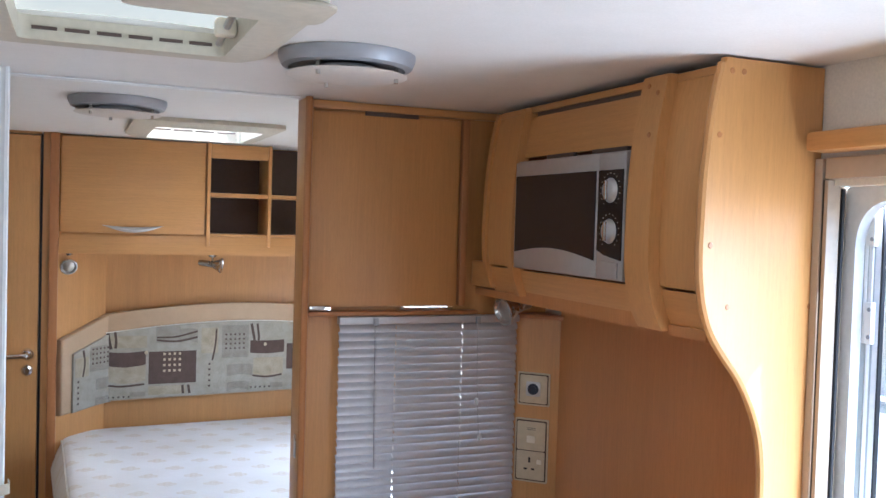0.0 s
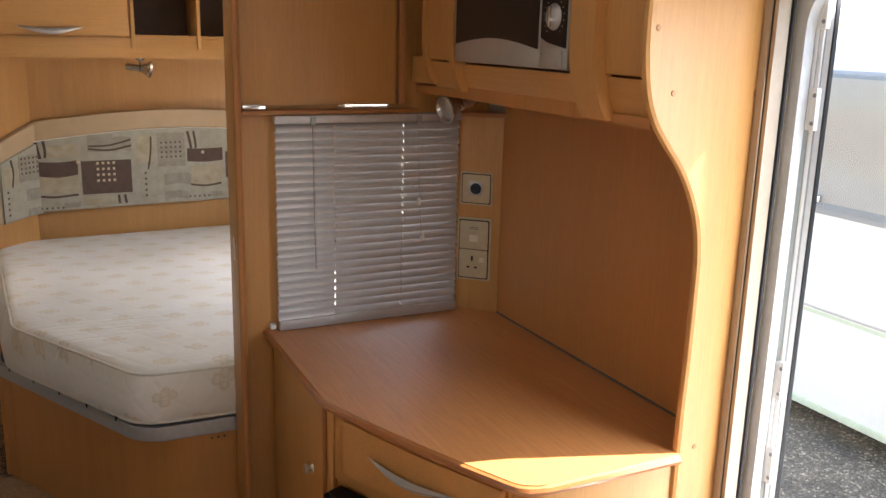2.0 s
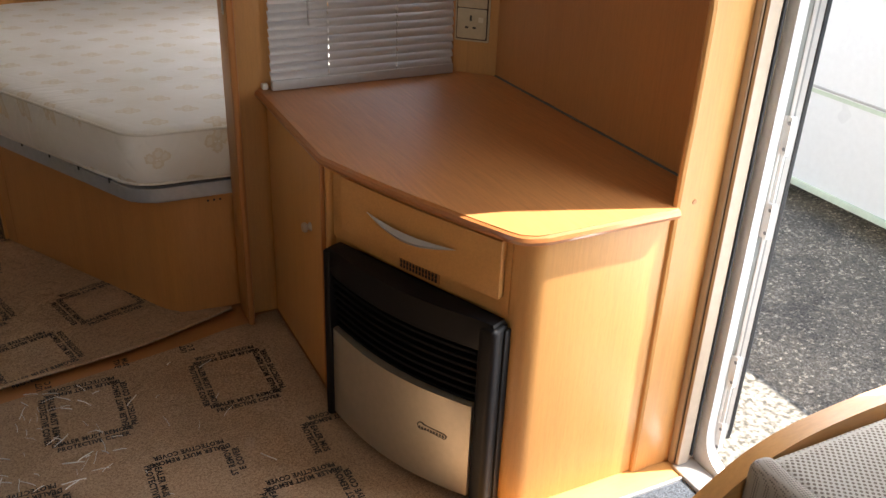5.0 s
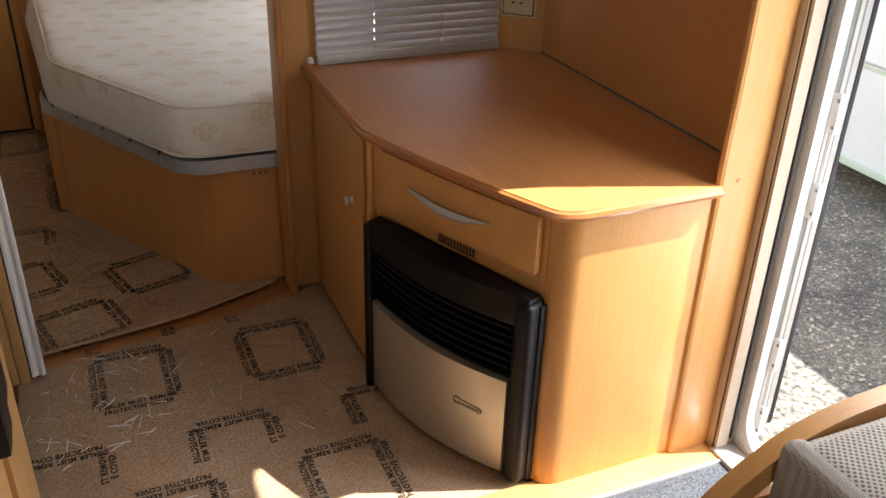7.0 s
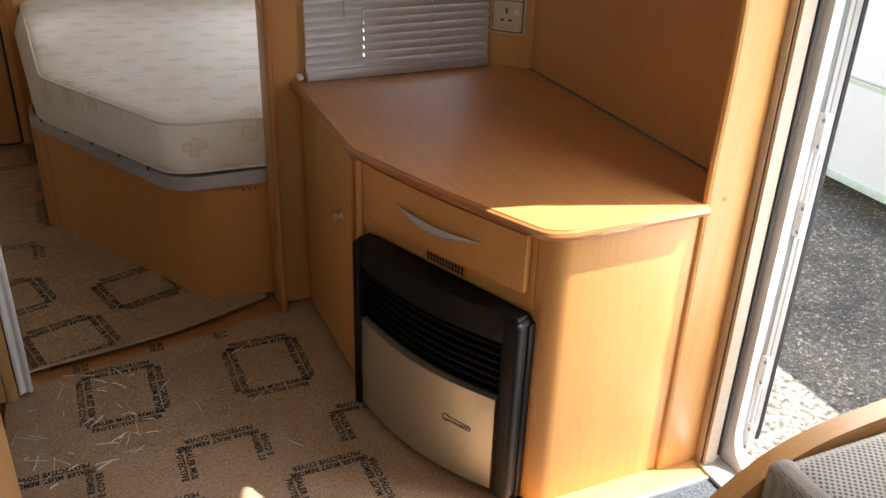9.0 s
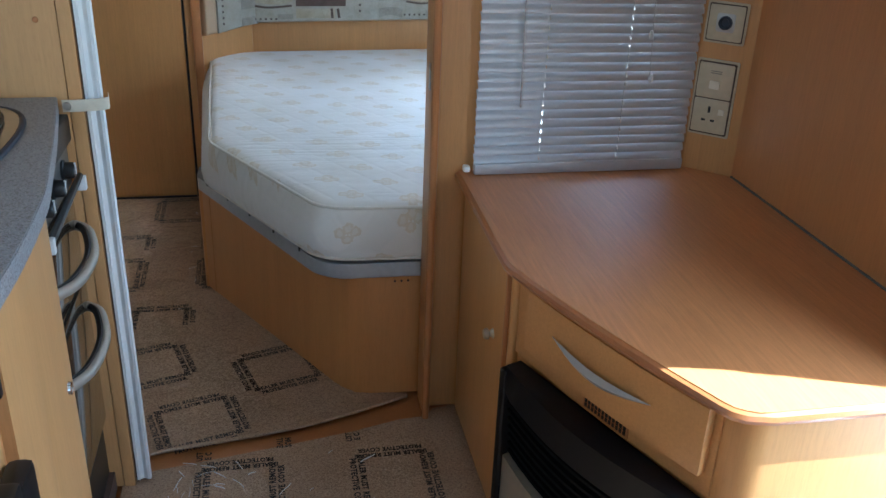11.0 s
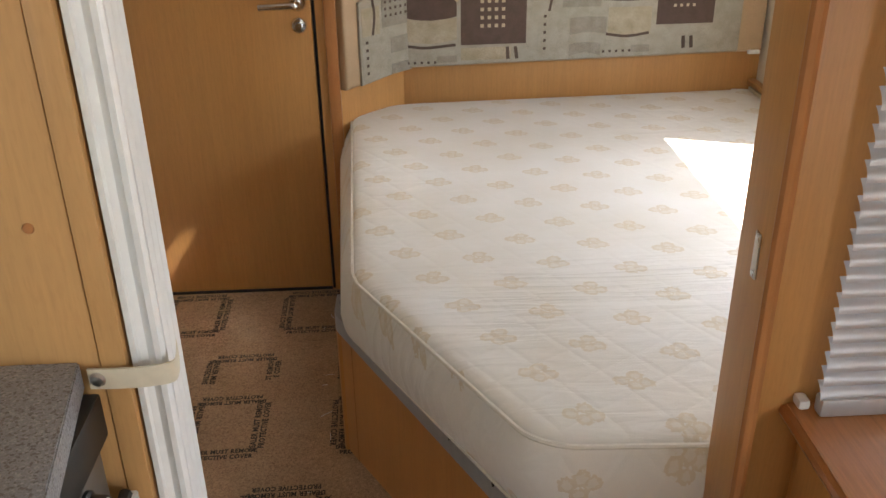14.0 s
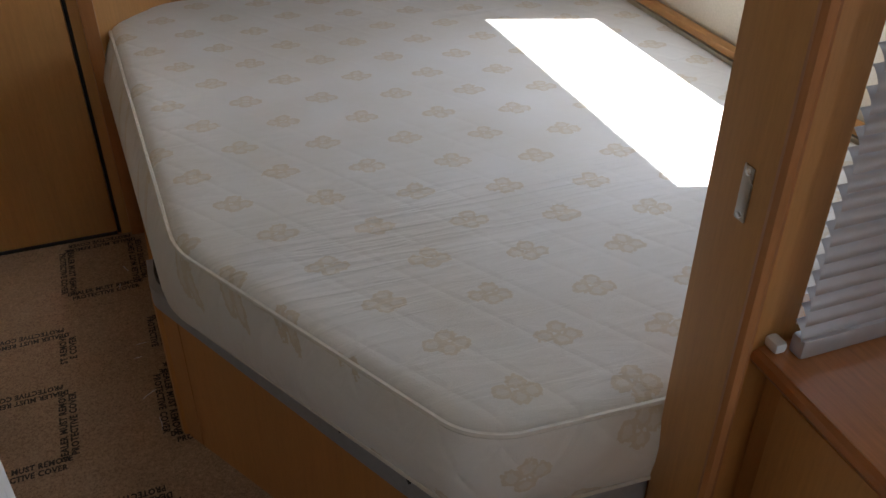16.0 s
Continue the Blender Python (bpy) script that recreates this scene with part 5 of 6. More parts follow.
cloth2 = pad(HCH, [(0.055, 0.710), (HCL, 0.727), (HCL, 1.035), (0.055, 0.965)], 0.031, 0.040, "fabric", m_pale, 0.004, headboard, "pale patchwork fabric")


def patch(m, u0, u1, v0, v1, mat, sag=0.0, parent=None, name="patch"):
    pts = [(u0 + (u1 - u0) * i / 6, v0 + sag * math.sin(math.pi * i / 6)) for i in range(7)] + [(u1 - (u1 - u0) * i / 6, v1 + sag * 0.5 * math.sin(math.pi * i / 6)) for i in range(7)]
    bm = B()
    prism(bm, pts, 0.0402, 0.0412)
    bmesh.ops.transform(bm, matrix=m, verts=bm.verts)
    return part(name, bm, mat, parent or cloth)


def stroke(m, pts, wide, mat, parent):
    bm = B()
    line = [Vector(p) for p in curve_pts([(u, v, 0) for u, v in pts], 5)]
    left, right = [], []
    for i, p in enumerate(line):
        d = line[min(i + 1, len(line) - 1)] - line[max(i - 1, 0)]
        nrm = Vector((-d.y, d.x, 0)).normalized() * wide / 2
        left.append((p + nrm)[:2])
        right.append((p - nrm)[:2])
    prism(bm, left + right[::-1], 0.0402, 0.0418)
    bmesh.ops.transform(bm, matrix=m, verts=bm.verts)
    return part("stroke", bm, mat, parent)


def dots(m, us, vs, mat, parent, size=0.008):
    bm = B()
    for u in us:
        for v in vs:
            prism(bm, rect(u - size / 2, u + size / 2, v - size / 2, v + size / 2), 0.0413, 0.0422)
    bmesh.ops.transform(bm, matrix=m, verts=bm.verts)
    return part("dots", bm, mat, parent, "rows of small square dots")


def motif_run(m, off, parent, reach):
    """One width of the fabric's repeat of blocks, dots and brush strokes."""
    k = 0.87

    def ok(a):
        return 0.0 <= a * k + off and a * k + off <= reach
    for u0, u1, v0, v1, mat, sag in ((0.0, 0.195, 0.815, 0.885, m_sand, -0.012), (0.0, 0.195, 0.888, 0.950, m_taupe, -0.012), (0.21, 0.455, 0.795, 0.945, m_taupe, 0.0), (0.245, 0.37, 0.985, 1.06, m_mid, 0.0),
                                     (0.37, 0.46, 0.98, 1.045, m_mid, 0.01), (0.0, 0.20, 0.965, 1.02, m_sand, 0.0), (0.59, 0.735, 0.905, 1.06, m_mid, 0.0), (0.47, 0.61, 0.755, 0.845, m_pale, 0.0),
                                     (0.62, 0.76, 0.815, 0.87, m_mid, 0.008), (0.62, 0.74, 0.745, 0.785, m_mid, 0.012), (0.48, 0.57, 0.93, 1.05, m_sand, 0.0), (0.765, 0.93, 0.81, 0.90, m_sand, 0.0),
                                     (0.745, 0.935, 0.925, 0.985, m_taupe, -0.006), (0.95, 1.17, 0.84, 0.965, m_taupe, 0.0), (0.86, 0.93, 0.752, 0.776, m_mid, 0.0), (0.12, 0.195, 0.740, 0.762, m_mid, 0.0), (0.21, 0.40, 0.745, 0.785, m_sand, 0.0)):
        if ok(u0) and u0 * k + off < reach - 0.02:
            patch(m, u0 * k + off, min(u1 * k + off, reach), v0, v1, mat, sag, parent)
    for pts, w in (([(0.01, 0.797), (0.08, 0.790), (0.19, 0.797)], 0.009), ([(0.005, 1.035), (0.012, 1.0), (0.022, 0.962)], 0.013), ([(0.04, 1.04), (0.046, 1.0), (0.044, 0.965)], 0.011),
                   ([(0.25, 1.01), (0.35, 1.012), (0.46, 1.035)], 0.008), ([(0.25, 0.998), (0.35, 0.990), (0.46, 1.008)], 0.009), ([(0.56, 1.045), (0.555, 0.97), (0.54, 0.895)], 0.008),
                   ([(0.385, 0.785), (0.388, 0.745)], 0.011), ([(0.415, 0.785), (0.422, 0.745)], 0.011), ([(0.76, 0.815), (0.84, 0.806), (0.925, 0.815)], 0.009),
                   ([(0.75, 1.065), (0.765, 1.0), (0.767, 0.985)], 0.012), ([(0.782, 1.065), (0.792, 1.0), (0.788, 0.985)], 0.010), ([(1.06, 0.80), (1.064, 0.76)], 0.011), ([(1.09, 0.80), (1.095, 0.76)], 0.011)):
        if ok(pts[0][0]):
            stroke(m, [(u * k + off, v) for u, v in pts], w, m_brown, parent)
    if ok(0.28):
        dots(m, [off + 0.252 + 0.023 * c for c in range(4)], [0.855 + 0.026 * c for c in range(4)], m_dot, parent, 0.011)
    if ok(0.60):
        dots(m, [off + 0.533 + 0.021 * c for c in range(5)], [0.95 + 0.022 * c for c in range(4)], m_brown, parent, 0.008)
        dots(m, [off + 0.457], [0.775 + 0.026 * c for c in range(5)], m_brown, parent, 0.009)
        dots(m, [off + 0.655 + 0.022 * c for c in range(5)], [0.758], m_brown, parent, 0.008)
    if ok(0.0):
        dots(m, [off + 0.01 + 0.022 * c for c in range(5)], [0.742], m_brown, parent, 0.008)
    if ok(0.95):
        dots(m, [off + 0.885 + 0.021 * c for c in range(4)], [0.90 + 0.024 * c for c in range(2)], m_dot, parent, 0.009)


motif_run(HMN, 0.005, cloth, 1.11)
for u0, u1, v0, v1, mat in ((0.150, 0.262, 0.875, 0.985, m_mid), (0.185, 0.275, 0.790, 0.840, m_mid), (0.185, 0.275, 0.722, 0.755, m_mid), (0.062, 0.165, 0.725, 0.835, m_pale), (0.065, 0.14, 0.86, 0.945, m_sand)):
    patch(HCH, u0, u1, v0, v1, mat, 0.0, cloth2)
stroke(HCH, [(0.110, 0.975), (0.118, 0.92), (0.108, 0.86)], 0.009, m_brown, cloth2)
dots(HCH, [0.165 + 0.022 * k for k in range(5)], [0.91 + 0.021 * k for k in range(4)], m_brown, cloth2, 0.008)
dots(HCH, [0.082], [0.745 + 0.024 * k for k in range(5)], m_brown, cloth2, 0.009)
for u, v in ((0.176, 0.942), (0.725, 0.965)):
    part("button", lathe(B(), [(0, 0.006), (0.006, 0.005), (0.009, 0)], HMN @ Matrix.Translation((u, v, 0.040)), 12), m_dot, headboard, "covered button")
part("corner_clip", cbox(1.285, 1.325, 4.288, 4.300, 0.728, 0.742, bevel=0.003), m_white, headboard, "small white corner clip")
part("piping", tube(B(), [HMN @ Vector((u, v, 0.036)) for u, v in f_top], 0.004, 6), m_pipe, headboard)

# overhead lockers above the bed head
lk = thing("bed_locker", (0.22, 4.2, 1.40), "beech overhead locker with a flap door and silver handle", "cupboard", "bed lockers")
part("carcass", cbox(-0.072, 0.535, 4.105, 4.334, 1.41, 1.905), m_wood, lk)
part("pelmet", prism(B(), [(4.088, 1.40), (4.30, 1.40), (4.30, 1.485), (4.100, 1.485), (4.086, 1.44)], -0.072, 1.342, bevel=0.002, m=Matrix(((0, 0, 1, 0), (1, 0, 0, 0), (0, 1, 0, 0), (0, 0, 0, 1)))), m_wood_x, lk, "light pelmet below the lockers")
flapd = part("flap_door", cbox(-0.066, 0.528, 4.084, 4.104, 1.492, 1.900, bevel=0.003), m_wood_x, lk, "beech flap door")
swoop_handle(0.098, 0.352, 1.526, 0.030, 0.020, m_silver, flapd, facing(upright((0, 4.084, 0), (1, 0, 0))))
cub = thing("open_shelf_unit", (0.95, 4.2, 1.49), "open beech pigeonhole shelves, dark brown inside", "shelf", "bed lockers")
# Dark brown thin sheets at the back and beside each upright.
part("back", cbox(0.545, 1.340, 4.315, 4.333, 1.488, 1.905), m_inside, cub, "dark brown back sheet")
for x in (0.537, 0.812):
    part("upright", cbox(x, x + 0.016, 4.082, 4.318, 1.44, 1.906, bevel=0.003), m_wood, cub)
    part("lining", cbox(x + 0.0165, x + 0.0185, 4.12, 4.314, 1.49, 1.83), m_inside, cub, "dark brown side sheet")
part("shelf", cbox(0.554, 0.811, 4.088, 4.315, 1.664, 1.682, bevel=0.002), m_wood_x, cub)
part("shelf", cbox(0.829, 1.340, 4.088, 4.315, 1.664, 1.682, bevel=0.002), m_wood_x, cub)
part("bottom", cbox(0.554, 1.340, 4.10, 4.315, 1.486, 1.497), m_wood_x, cub)
part("fascia", cbox(0.554, 0.811, 4.088, 4.104, 1.838, 1.902, bevel=0.002), m_wood_x, cub)
spot_lamp((-0.035, 4.14, 1.40), (0.1, -0.95, -0.35), "chrome swivel reading lamp under the bed locker", "reading lamps")
spot_lamp((0.575, 4.14, 1.40), (0.95, -0.35, -0.12), "chrome swivel reading lamp under the bed locker", "reading lamps")

# ---- ceiling fittings ----


def ceiling_lamp(x, y):
    lamp = thing("ceiling_lamp", (x, y, CEIL), "round silver ceiling lamp with a frosted disc, unlit", "lamp", "ceiling lamps")
    m = Matrix.Translation((x, y, CEIL))
    part("ring", lathe(B(), [(0.05, -0.001), (0.136, -0.001), (0.136, -0.011), (0.129, -0.026), (0.116, -0.030), (0.108, -0.024), (0.05, -0.020)], m, 48), m_lamp_grey, lamp, "silver-grey painted metal ring")
    disc = part("disc", lathe(B(), [(0, -0.047), (0.116, -0.044), (0.121, -0.042), (0.116, -0.0395), (0, -0.041)], m, 48), m_frost, lamp, "frosted glass disc")
    for k in range(3):
        a = radians(100 + 120 * k)
        q = Vector((x + 0.098 * math.cos(a), y + 0.098 * math.sin(a), CEIL))
        part("pin", tube(B(), [q + Vector((0, 0, -0.022)), q + Vector((0, 0, -0.053))], 0.0045, 10), m_steel, disc)
    part("tube", tube(B(), [(x + 0.06 * math.cos(2 * math.pi * k / 24), y + 0.06 * math.sin(2 * math.pi * k / 24), CEIL - 0.032) for k in range(24)], 0.007, 8, closed=True), m_white, lamp, "white ring tube")
    return lamp


ceiling_lamp(0.492, 1.715)
ceiling_lamp(0.105, 2.745)


def dome(x0, x1, y0, y1, z, rise=0.03, n=8):
    """A shallow moulded skin, one sheet thick."""
    bm = B()
    vs = [[bm.verts.new((x0 + (x1 - x0) * i / n, y0 + (y1 - y0) * j / n, z + rise * math.sin(math.pi * i / n) * math.sin(math.pi * j / n))) for j in range(n + 1)] for i in range(n + 1)]
    for i in range(n):
        for j in range(n):
            bm.faces.new((vs[i][j], vs[i + 1][j], vs[i + 1][j + 1], vs[i][j + 1]))
    return bm


def roof_light(hole, rim, drop, name, label, lid_z, slots, slot_z):
    x0, x1, y0, y1 = hole
    rl = thing(name, ((x0 + x1) / 2, (y0 + y1) / 2, CEIL), label, "rooflight")
    bm = B()
    outer = rounded([(x0 - rim, y0 - rim), (x1 + rim, y0 - rim), (x1 + rim, y1 + rim), (x0 - rim, y1 + rim)], 0.05, 6)
    mid = rounded([(x0 - rim * 0.55, y0 - rim * 0.55), (x1 + rim * 0.55, y0 - rim * 0.55), (x1 + rim * 0.55, y1 + rim * 0.55), (x0 - rim * 0.55, y1 + rim * 0.55)], 0.04, 6)
    inner = rounded([(x0 + 0.004, y0 + 0.004), (x1 - 0.004, y0 + 0.004), (x1 - 0.004, y1 - 0.004), (x0 + 0.004, y1 - 0.004)], 0.02, 6)
    rows = [[bm.verts.new((*p, z)) for p in loop] for loop, z in ((outer, CEIL - 0.001), (outer, CEIL - drop * 0.5), (mid, CEIL - drop), (inner, CEIL - drop), (inner, lid_z - 0.008))]
    k = len(outer)
    for a, b in zip(rows, rows[1:]):
        for i in range(k):
            bm.faces.new((a[i], a[(i + 1) % k], b[(i + 1) % k], b[i]))
    part("frame", bm, m_roof_plastic, rl, "aged cream plastic frame")
    n = slots
    for i in range(n):
        w = (x1 - x0 - 0.04) / n
        xa = x0 + 0.02 + i * w
        part("vent_slot", cbox(xa + 0.006, xa + w - 0.006, y1 - 0.0065, y1 - 0.0035, slot_z, slot_z + 0.006), m_inside, rl)
    lid = part("lid", dome(x0 - 0.02, x1 + 0.02, y0 - 0.02, y1 + 0.02, lid_z), m_lid if slots > 4 else m_clear, rl, "domed acrylic lid")
    if slots <= 4:
        lid.visible_shadow = False
    return rl


hatch = roof_light(HATCH, 0.085, 0.028, "rooflight", "cream-framed rooflight with a milky lid and side vents", CEIL + 0.022, 6, CEIL - 0.010)
part("stay", tube(B(), [(0.225, 1.40, CEIL + 0.004), (0.240, 1.70, CEIL - 0.006)], 0.007, 8), m_silver, hatch, "grey sliding stay")
part("catch", cbox(0.215, 0.250, 1.56, 1.595, CEIL - 0.016, CEIL + 0.014, bevel=0.006), m_cream, hatch)
bm = B()
prism(bm, rounded([(0.05, 1.20), (0.335, 1.20), (0.335, 1.335), (0.05, 1.335)], 0.03), CEIL - 0.034, CEIL - 0.029, bevel=0.002)
part("blind_cassette", bm, m_roof_plastic, hatch, "cream blind cassette")
vent = roof_light(VENT, 0.07, 0.030, "roof_vent", "small cream roof vent with a bright clear lid", CEIL + 0.08, 4, CEIL + 0.005)

part("fly_screen", dome(0.225, 0.545, 3.185, 3.715, CEIL + 0.05, 0.0), m_screen, vent, "half-drawn white screen")

# ---- kitchen along the west wall ----
tall = thing("tall_panel", (-0.5, 2.18, 0), "tall beech end panel at the kitchen's end", "panel")
part("panel", cbox(LEFT, -0.206, 2.168, 2.20, 0.0, CEIL, bevel=0.002), m_wood_pale, tall)
part("edge", cbox(-0.205, -0.179, 2.165, 2.215, 0.0, CEIL, bevel=0.003), m_wood_pale, tall, "solid beech edge strip")
part("screw_cap", lathe(B(), [(0, 0.002), (0.005, 0.0015), (0.006, 0)], Matrix.Translation((-0.245, 2.168, 1.126)) @ Matrix.Rotation(radians(90), 4, "X"), 12), m_wood_edge, tall)

fold = thing("concertina_door", (-0.15, 2.25, 0), "white folding concertina door gathered open", "door")
part("gap", cbox(-0.1785, -0.1760, 2.182, 2.215, 0.006, CEIL - 0.012), m_black, fold)
bm = B()
prism(bm, [(-0.1755, 2.178), (-0.1745, 2.171), (-0.168, 2.170), (-0.166, 2.174), (-0.159, 2.177), (-0.152, 2.174), (-0.150, 2.171), (-0.144, 2.171), (-0.141, 2.178), (-0.145, 2.196), (-0.1755, 2.200)], 0.012, CEIL - 0.014)
part("lead_post", bm, m_white, fold, "ribbed white lead post")
for k in range(6):
    y = 2.217 + k * 0.020
    bm = B()
    prism(bm, [(-0.186, y), (-0.172, y + 0.004), (-0.168, y + 0.009), (-0.172, y + 0.014), (-0.186, y + 0.018)], 0.014, CEIL - 0.014)
    part("pleat", bm, m_white, fold)
strap = thing("strap", (-0.16, 2.16, 0.945), "cream leather strap tying back the folding door", "strap")
line = curve_pts([(-0.218, 2.163, 0.958), (-0.19, 2.160, 0.959), (-0.160, 2.160, 0.960), (-0.134, 2.163, 0.962), (-0.130, 2.175, 0.963), (-0.136, 2.205, 0.963)], 5)
bm = B()
vs = [[bm.verts.new(p + Vector((0, -o, dz))) for o, dz in ((0, -0.012), (0, 0.012), (0.003, 0.012), (0.003, -0.012))] for p in line]
for a, b in zip(vs, vs[1:]):
    for k in range(4):
        bm.faces.new((a[k], a[(k + 1) % 4], b[(k + 1) % 4], b[k]))
bm.faces.new(vs[0][::-1])
bm.faces.new(vs[-1])
part("band", bm, m_strap, strap)
part("press_stud", lathe(B(), [(0, 0.005), (0.006, 0.004), (0.009, 0)], Matrix.Translation((-0.208, 2.159, 0.958)) @ Matrix.Rotation(radians(90), 4, "X"), 16), m_steel, strap, "domed steel press stud")

WT = 0.975


def ring_strip(line, z0, z1, thick):
    """A thin band along a front edge."""
    bm = B()
    prism(bm, [(x + thick, y) for x, y in line] + [(x + 0.0002, y) for x, y in line[::-1]], z0, z1)
    return bm


edge = [tuple(p)[:2] for p in curve_pts([(-0.235, 0.55, 0), (-0.19, 0.85, 0), (-0.15, 1.15, 0), (-0.136, 1.39, 0), (-0.143, 1.62, 0), (-0.163, 1.77, 0), (-0.187, 1.93, 0), (-0.228, 2.166, 0)], 5)]
ktop = thing("kitchen_worktop", (-0.5, 1.4, WT - 0.03), "grey speckled laminate worktop with a curved front", "worktop")
part("board", prism(B(), [(LEFT + 0.001, 0.55)] + edge + [(LEFT + 0.001, 2.166)], WT - 0.03, WT), m_worktop, ktop)
part("edging", ring_strip(edge, WT - 0.031, WT - 0.0015, 0.0015), m_worktop, ktop, "grey edging band")

unit = thing("kitchen_cabinet", (-0.5, 1.2, 0), "beech kitchen base unit with bowed doors", "cabinet")
inn = [(x - 0.03, y) for x, y in edge if y < 1.70] + [(-0.185, 1.735)]
part("carcass", prism(B(), [(LEFT + 0.002, 0.56)] + inn[1:] + [(LEFT + 0.002, 1.735)], 0.05, WT - 0.031), m_wood_shaded, unit)


def front_strip(y0, y1, z0, z1, proud, thick, name, label=""):
    pts = [(p.x, p.y) for p in curve_pts([(x, y, 0) for x, y in edge], 2) if y0 < p.y < y1]
    outer = [(x - 0.030 + proud, y) for x, y in pts]
    inner_ = [(x - 0.030 + proud - thick, y) for x, y in pts]
    return part(name, prism(B(), outer + inner_[::-1], z0, z1, bevel=0.002), m_wood_pale, unit, label)


d1 = front_strip(1.322, 1.735, 0.06, 0.935, 0.016, 0.016, "door", "bowed beech door")
d2 = front_strip(0.62, 1.310, 0.06, 0.935, 0.016, 0.016, "door", "bowed beech door")
part("latch", lathe(B(), [(0, 0.002), (0.006, 0.002), (0.008, 0.006), (0.011, 0.005), (0.012, 0)], Matrix.Translation((-0.160, 1.655, 0.622)) @ Matrix.Rotation(radians(90), 4, "Y"), 18), m_chrome, d1, "round chrome push latch")
part("hinge", cbox(-0.158, -0.146, 1.310, 1.322, 0.835, 0.875, bevel=0.002), m_black, d1, "black hinge")
holder = thing("black_bracket", (-0.13, 1.40, 0.55), "black plastic bracket with a steel screw on the cabinet door", "bracket")
part("block", cbox(-0.154, -0.115, 1.15, 1.23, 0.57, 0.775, bevel=0.008), m_black, holder)
part("clasp", cbox(-0.152, -0.118, 1.234, 1.302, 0.585, 0.755, bevel=0.012), m_black, holder)
part("screw", lathe(B(), [(0, 0.004), (0.006, 0.003), (0.007, 0)], Matrix.Translation((-0.118, 1.262, 0.70)) @ Matrix.Rotation(radians(90), 4, "Y"), 12), m_chrome, holder)

# hob with smoked glass lid
hob_line = [tuple(p)[:2] for p in curve_pts([(-0.74, 2.118, 0), (-0.45, 2.112, 0), (-0.335, 2.092, 0), (-0.268, 2.045, 0), (-0.240, 1.95, 0), (-0.238, 1.82, 0), (-0.250, 1.69, 0), (-0.290, 1.575, 0), (-0.38, 1.50, 0), (-0.52, 1.47, 0), (-0.74, 1.47, 0)], 4)]
centre = Vector((-0.52, 1.8))
hob = thing("hob", (-0.5, 1.8, WT), "steel gas hob with a smoked glass lid and dark seal", "hob")


def ring(loop0, loop1, z0, z1):
    bm = B()
    rows = [[bm.verts.new((*p, z)) for p in lp] for lp, z in ((loop0, z0), (loop0, z1), (loop1, z1), (loop1, z0))]
    k = len(loop0)
    for a, b in zip(rows, rows[1:] + rows[:1]):
        for i in range(k):
            bm.faces.new((a[i], a[(i + 1) % k], b[(i + 1) % k], b[i]))
    return bm


seal_loop = inset(hob_line, 0.004)
part("seal", tube(B(), [Vector((*p, WT + 0.003)) for p in seal_loop], 0.0062, 8, closed=True), m_blue_rubber, hob, "dark blue-black rubber seal")
part("rim", ring(inset(hob_line, 0.008), inset(hob_line, 0.034), WT + 0.0005, WT + 0.007), m_steel, hob, "polished steel rim")
part("pan", prism(B(), inset(hob_line, 0.034), WT + 0.0005, WT + 0.002), m_pan, hob, "dull steel hob pan")
for x, y, r in ((-0.40, 1.94, 0.045), (-0.42, 1.68, 0.038), (-0.63, 1.92, 0.04), (-0.64, 1.66, 0.05)):
    burner = part("burner", lathe(B(), [(0, 0.008), (r * 0.6, 0.008), (r * 0.66, 0.006), (r, 0.005), (r * 1.1, 0.0)], Matrix.Translation((x, y, WT + 0.002)), 24), m_steel, hob, "steel gas burner")
    part("cap", lathe(B(), [(0, 0.0105), (r * 0.5, 0.010), (r * 0.56, 0.008), (0, 0.008)], Matrix.Translation((x, y, WT + 0.002)), 20), m_black, burner, "black burner cap")
    for k in range(4):
        a = radians(45 + 90 * k)
        part("pan_support", tube(B(), [(x + 0.03 * math.cos(a), y + 0.03 * math.sin(a), WT + 0.0115), (x + 0.09 * math.cos(a), y + 0.09 * math.sin(a), WT + 0.0115), (x + 0.095 * math.cos(a), y + 0.095 * math.sin(a), WT + 0.003)], 0.0018, 6), m_steel, hob)
lid = part("glass_lid", prism(B(), inset(hob_line, 0.036), WT + 0.0145, WT + 0.0185, bevel=0.001), m_smoked, hob, "smoked glass lid")
lid.visible_shadow = False
part("lid_edge", tube(B(), [Vector((*p, WT + 0.0125)) for p in inset(hob_line, 0.035)], 0.0024, 6, closed=True), m_black, lid, "black lid gasket")
part("back_trim", tube(B(), [Vector((*p, WT + 0.019)) for p in inset(hob_line, 0.040)[1:9]], 0.0012, 6), m_chrome, lid, "bright trim along the lid's back")

# oven under the worktop
oven = thing("oven", (-0.4, 1.95, 0.05), "built-in oven with a steel control panel and bowed rail handles", "oven")
OX = -0.222
part("case", cbox(-0.80, OX - 0.012, 1.745, 2.162, 0.05, 0.935, bevel=0.003), m_black, oven)
part("control_panel", cbox(OX - 0.014, OX + 0.004, 1.78, 2.150, 0.800, 0.8895, bevel=0.003), m_panel_steel, oven, "steel control panel")
part("top_frame", cbox(OX - 0.016, OX + 0.014, 1.762, 2.157, 0.890, 0.9435, bevel=0.004), m_black, oven, "black frame under the worktop")
